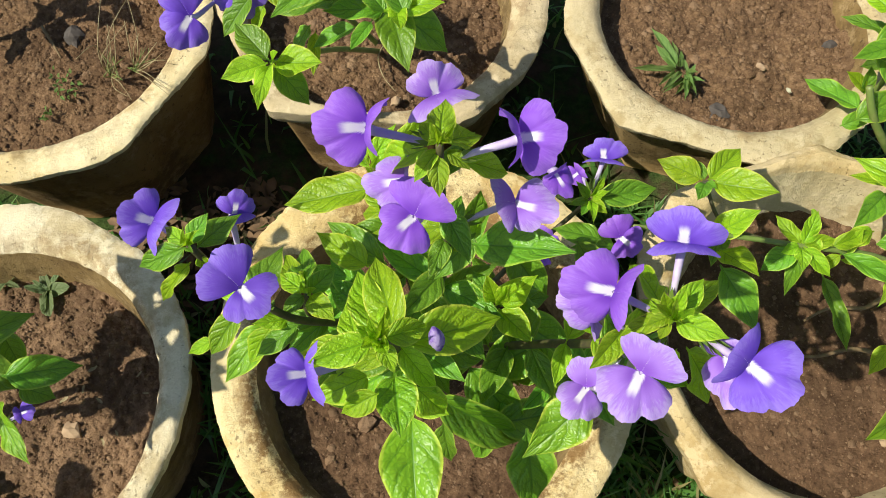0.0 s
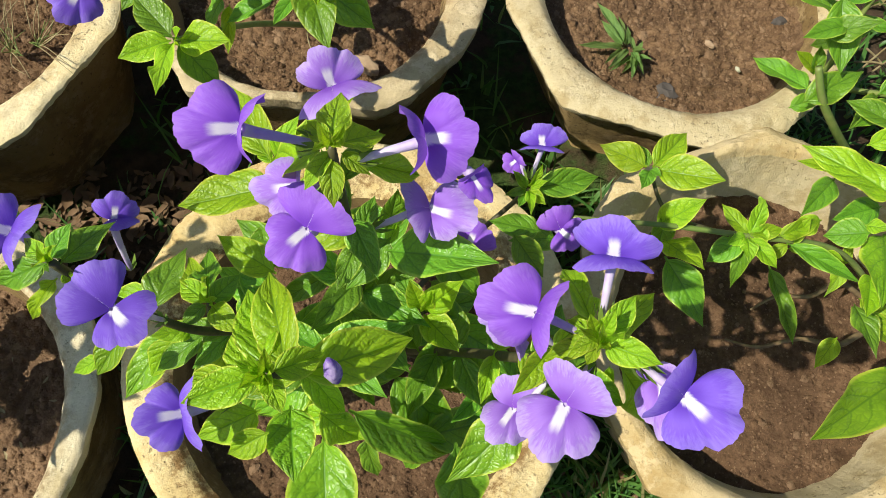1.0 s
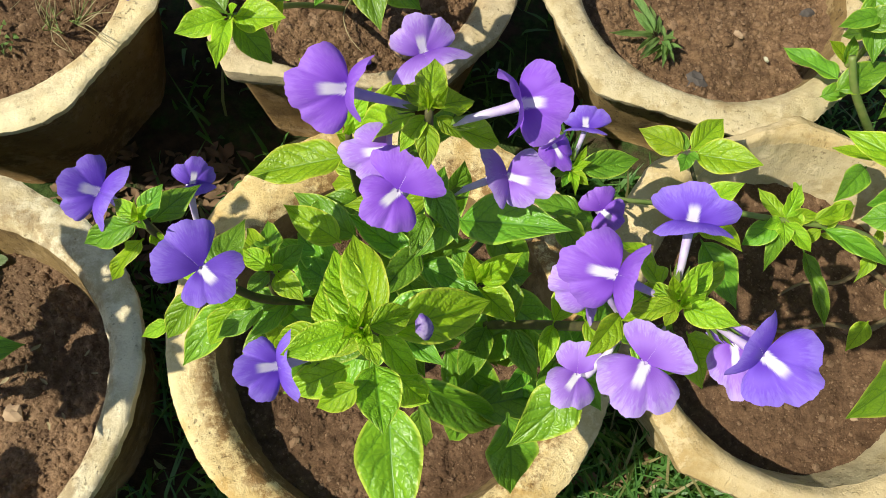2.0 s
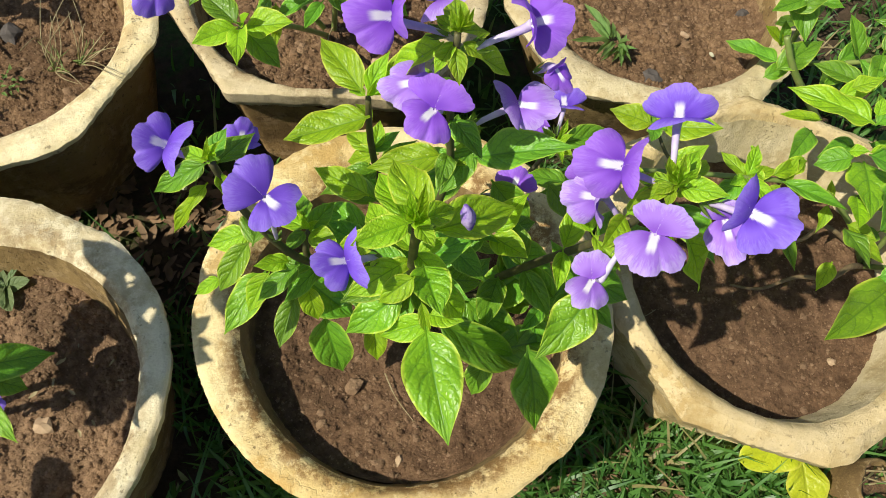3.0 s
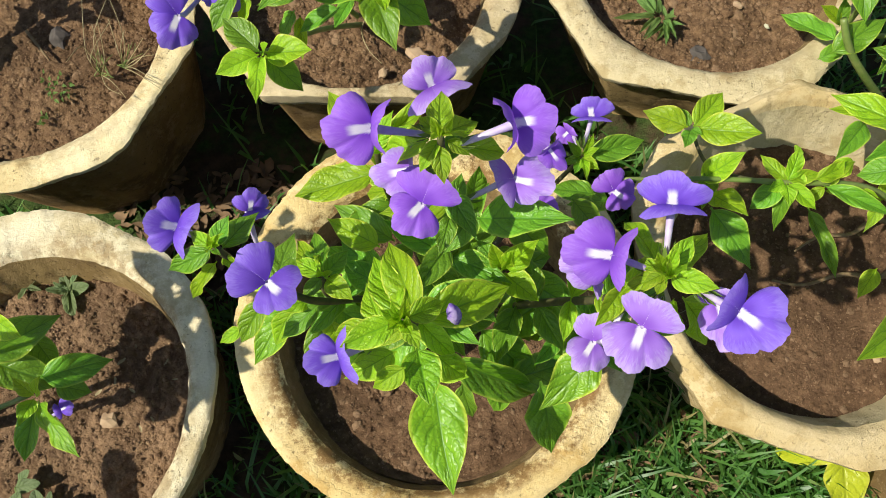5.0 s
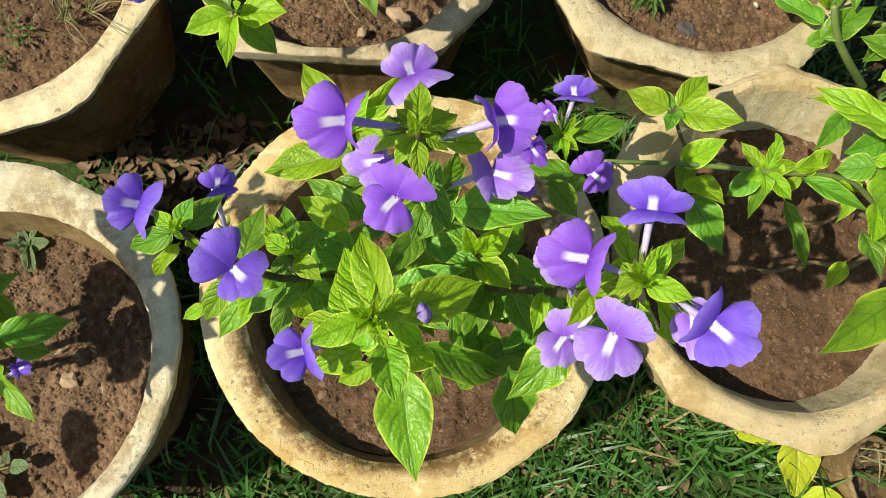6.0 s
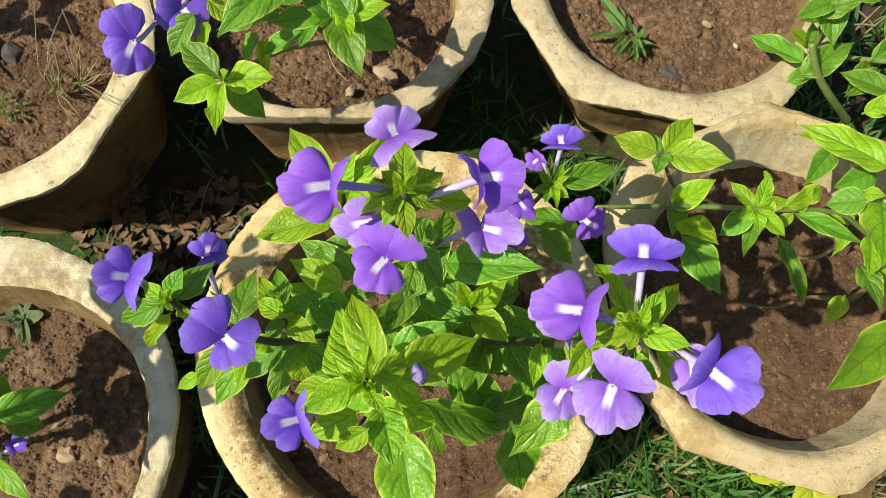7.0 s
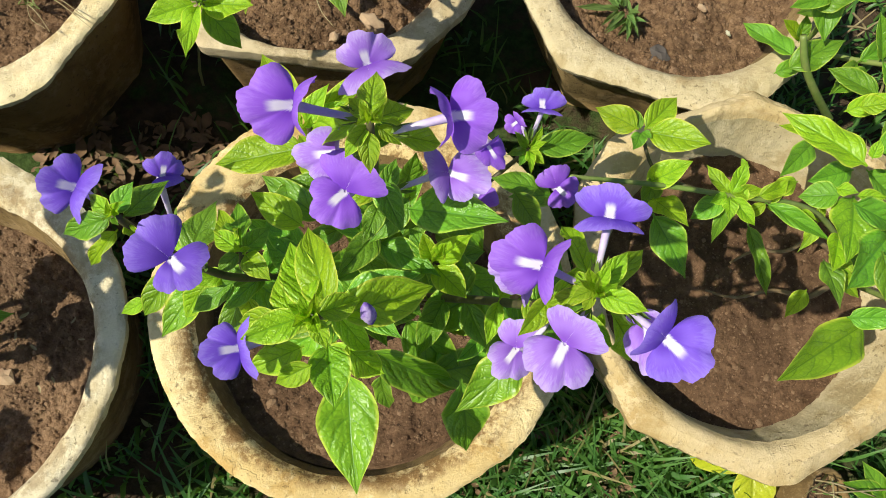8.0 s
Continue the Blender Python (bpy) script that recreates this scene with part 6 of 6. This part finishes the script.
stem(tuft, [(-0.326, 0.323, 0.245), (-0.291, 0.306, 0.285), (-0.270, 0.297, 0.300)], 0.0007, 0.0003, STRAW)
stem(tuft, [(-0.326, 0.323, 0.245), (-0.317, 0.322, 0.260), (-0.313, 0.339, 0.265)], 0.0008, 0.0003, GREEN_STEM)
stem(tuft, [(-0.326, 0.323, 0.245), (-0.320, 0.319, 0.260), (-0.297, 0.325, 0.265)], 0.0008, 0.0003, GREEN_STEM)
stem(tuft, [(-0.326, 0.323, 0.245), (-0.319, 0.317, 0.260), (-0.309, 0.341, 0.265)], 0.0008, 0.0003, GREEN_STEM)
stem(tuft, [(-0.326, 0.323, 0.245), (-0.324, 0.317, 0.260), (-0.308, 0.309, 0.265)], 0.0008, 0.0003, GREEN_STEM)
stem(tuft, [(-0.326, 0.323, 0.245), (-0.327, 0.317, 0.260), (-0.309, 0.305, 0.265)], 0.0008, 0.0003, GREEN_STEM)
stem(tuft, [(-0.326, 0.323, 0.245), (-0.309, 0.330, 0.260), (-0.306, 0.340, 0.265)], 0.0008, 0.0003, GREEN_STEM)
stem(tuft, [(-0.326, 0.323, 0.245), (-0.322, 0.321, 0.260), (-0.321, 0.329, 0.265)], 0.0008, 0.0003, GREEN_STEM)
rock("stone", "flat grey stone half sunk in the soil", "stone", (0.323, 0.278, 0.234), (0.0130, 0.0110, 0.0040), STONE, 1)
rock("clod", "buff crumb of clay on the soil", "clod", (-0.021, -0.134, 0.256), (0.0042, 0.0055, 0.0040), CLAY, 2)
rock("clod", "lumpy brown clod on the soil", "clod", (-0.055, -0.062, 0.248), (0.0100, 0.0070, 0.0050), SOIL, 3)
rock("clod", "lumpy brown clod on the soil", "clod", (-0.086, -0.096, 0.252), (0.0070, 0.0060, 0.0040), SOIL, 4)
rock("clod", "pale crumb in the soil", "clod", (0.342, -0.062, 0.204), (0.0060, 0.0040, 0.0020), CLAY, 5)
rock("clod", "pale crumb in the soil", "clod", (0.440, -0.076, 0.206), (0.0040, 0.0050, 0.0020), CLAY, 6)
rock("clod", "reddish clod with a straight edge", "clod", (-0.334, -0.064, 0.222), (0.0100, 0.0080, 0.0050), CLAY, 7)
rock("clod", "buff crumb among the gravel", "clod", (-0.036, 0.289, 0.240), (0.0070, 0.0050, 0.0040), CLAY, 8)
rock("clod", "pale crumb on the soil", "clod", (0.379, 0.338, 0.238), (0.0060, 0.0040, 0.0020), CLAY, 9)
rock("clod", "white crumb on the soil", "clod", (0.405, 0.306, 0.238), (0.0020, 0.0040, 0.0020), BUD, 10)
rock("clod", "grey lump on the dark soil", "clod", (-0.403, 0.371, 0.246), (0.0140, 0.0100, 0.0080), STONE, 11)
rock("clod", "grey lump on the dark soil", "clod", (0.467, 0.370, 0.236), (0.0090, 0.0070, 0.0060), STONE, 12)
rock("clod", "grey lump on the dark soil", "clod", (0.497, 0.371, 0.236), (0.0070, 0.0060, 0.0060), STONE, 13)
rock("clod", "buff lump by the rim", "clod", (0.005, 0.304, 0.245), (0.0160, 0.0100, 0.0060), CLAY, 14)
flake("dry_leaf_scrap", "pale dry leaf scrap on the soil", (-0.341, -0.037, 0.230), 0.009, 40, STRAW)
flake("dry_leaf_scrap", "pale dry leaf scrap on the soil", (-0.275, -0.013, 0.230), 0.007, 41, STRAW)
flake("dry_leaf_scrap", "pale dry leaf scrap on the soil", (-0.325, -0.027, 0.230), 0.008, 42, STRAW)
flake("dry_leaf_scrap", "pale dry leaf scrap on the soil", (-0.308, -0.038, 0.230), 0.008, 43, STRAW)
flake("dry_leaf_scrap", "pale dry leaf scrap on the soil", (-0.298, -0.076, 0.230), 0.008, 44, STRAW)
flake("dry_leaf_scrap", "pale dry leaf scrap on the soil", (-0.287, -0.068, 0.230), 0.007, 45, STRAW)
flake("dry_leaf_scrap", "pale dry leaf scrap on the soil", (-0.320, -0.008, 0.230), 0.010, 46, STRAW)
flake("dry_leaf_scrap", "pale dry leaf scrap on the soil", (-0.306, 0.006, 0.230), 0.004, 47, STRAW)
flake("dry_leaf_scrap", "pale dry leaf scrap on the soil", (-0.266, -0.031, 0.230), 0.006, 48, STRAW)
twig = thing("root", (-0.026, -0.055, 0.253), "thin dry root lying on the soil", "root")
stem(twig, [(-0.026, -0.055, 0.253), (-0.017, -0.081, 0.255), (0.003, -0.112, 0.253)], 0.0007, 0.0003, STRAW)
twig = thing("root", (-0.046, 0.365, 0.250), "thin pale root looping over the soil", "root")
stem(twig, [(-0.046, 0.365, 0.250), (-0.056, 0.339, 0.252), (-0.050, 0.314, 0.250), (-0.036, 0.293, 0.252)], 0.0009, 0.0004, STRAW)
twig = thing("twig", (-0.438, 0.380, 0.250), "dry brown twig in the soil", "twig")
stem(twig, [(-0.438, 0.380, 0.250), (-0.420, 0.355, 0.252), (-0.408, 0.337, 0.250)], 0.0020, 0.0010, WOODY)
twig = thing("root", (0.232, -0.001, 0.212), "thin curled root on the soil", "root")
stem(twig, [(0.232, -0.001, 0.212), (0.245, -0.011, 0.214), (0.263, -0.004, 0.212)], 0.0006, 0.0003, STRAW)
twig = thing("root", (0.413, 0.147, 0.222), "pale curled root on the soil", "root")
stem(twig, [(0.413, 0.147, 0.222), (0.431, 0.153, 0.224), (0.441, 0.138, 0.222)], 0.0008, 0.0004, STRAW)
twig = thing("twig", (-0.354, 0.044, 0.228), "short dry twig on the pale soil", "twig")
stem(twig, [(-0.354, 0.044, 0.228), (-0.338, 0.025, 0.230), (-0.321, 0.007, 0.228)], 0.0010, 0.0005, WOODY)
twig = thing("twig", (-0.331, 0.097, 0.262), "dark twig against the inner wall", "twig")
stem(twig, [(-0.331, 0.097, 0.262), (-0.310, 0.080, 0.264), (-0.292, 0.066, 0.262)], 0.0014, 0.0007, STEM)
yellow_weed = thing("broad_leaved_weed", (0.443, -0.157, 0.100), "yellowing broad-leaved weed in the grass", "weed")
leaf(yellow_weed, (0.429, -0.143, 0.135), (0.348, -0.155, 0.130), 0.050, YELLOWED, 5)
leaf(yellow_weed, (0.417, -0.163, 0.135), (0.410, -0.230, 0.120), 0.045, YELLOWED, -5)
leaf(yellow_weed, (0.414, -0.230, 0.125), (0.467, -0.254, 0.120), 0.044, YELLOWED, -5)
stem(yellow_weed, [(0.443, -0.157, 0.100), (0.425, -0.149, 0.135)], 0.0016, 0.001, GREEN_STEM)
small_pot((0.499, -0.209, 0.128), 0.040)
weed = thing("broad_leaved_weed", (0.584, -0.211, 0.100), "dark green broad-leaved weed beside the small pot", "weed")
leaf(weed, (0.571, -0.203, 0.120), (0.513, -0.185, 0.140), 0.026, GREEN)
leaf(weed, (0.573, -0.209, 0.120), (0.540, -0.164, 0.140), 0.024, GREEN)
leaf(weed, (0.573, -0.209, 0.120), (0.584, -0.173, 0.140), 0.026, GREEN)
leaf(weed, (0.569, -0.212, 0.120), (0.537, -0.229, 0.140), 0.022, GREEN)
straw = thing("dry_straw", (0.476, -0.180, 0.140), "pale dry straw lying on the soil", "straw")
stem(straw, [(0.478, -0.181, 0.136), (0.506, -0.187, 0.142), (0.553, -0.202, 0.132)], 0.0011, 0.0007, STRAW)
straw = thing("dry_straw", (0.472, -0.186, 0.140), "pale dry straw lying on the soil", "straw")
stem(straw, [(0.474, -0.186, 0.136), (0.509, -0.203, 0.142), (0.557, -0.225, 0.132)], 0.0011, 0.0007, STRAW)
straw = thing("dry_straw", (0.479, -0.195, 0.140), "pale dry straw lying on the soil", "straw")
stem(straw, [(0.482, -0.196, 0.136), (0.518, -0.195, 0.142), (0.571, -0.195, 0.132)], 0.0011, 0.0007, STRAW)
straw = thing("dry_straw", (0.501, -0.180, 0.140), "pale dry straw lying on the soil", "straw")
stem(straw, [(0.504, -0.181, 0.136), (0.498, -0.203, 0.142), (0.498, -0.224, 0.132)], 0.0011, 0.0007, STRAW)
straw = thing("dry_straw", (0.609, 0.362, 0.150), "pale dry straw behind the leafy plant", "straw")
stem(straw, [(0.609, 0.362, 0.150), (0.615, 0.365, 0.181), (0.622, 0.369, 0.200)], 0.0016, 0.0009, STRAW)
straw = thing("dry_straw", (0.610, 0.377, 0.150), "pale dry straw behind the leafy plant", "straw")
stem(straw, [(0.610, 0.377, 0.150), (0.613, 0.355, 0.181), (0.616, 0.332, 0.200)], 0.0016, 0.0009, STRAW)
straw = thing("dry_straw", (0.611, 0.351, 0.150), "pale dry straw behind the leafy plant", "straw")
stem(straw, [(0.611, 0.351, 0.150), (0.617, 0.351, 0.181), (0.622, 0.352, 0.200)], 0.0016, 0.0009, STRAW)
straw = thing("dry_straw", (0.631, 0.397, 0.150), "pale dry straw behind the leafy plant", "straw")
stem(straw, [(0.631, 0.397, 0.150), (0.618, 0.355, 0.181), (0.605, 0.313, 0.200)], 0.0016, 0.0009, STRAW)
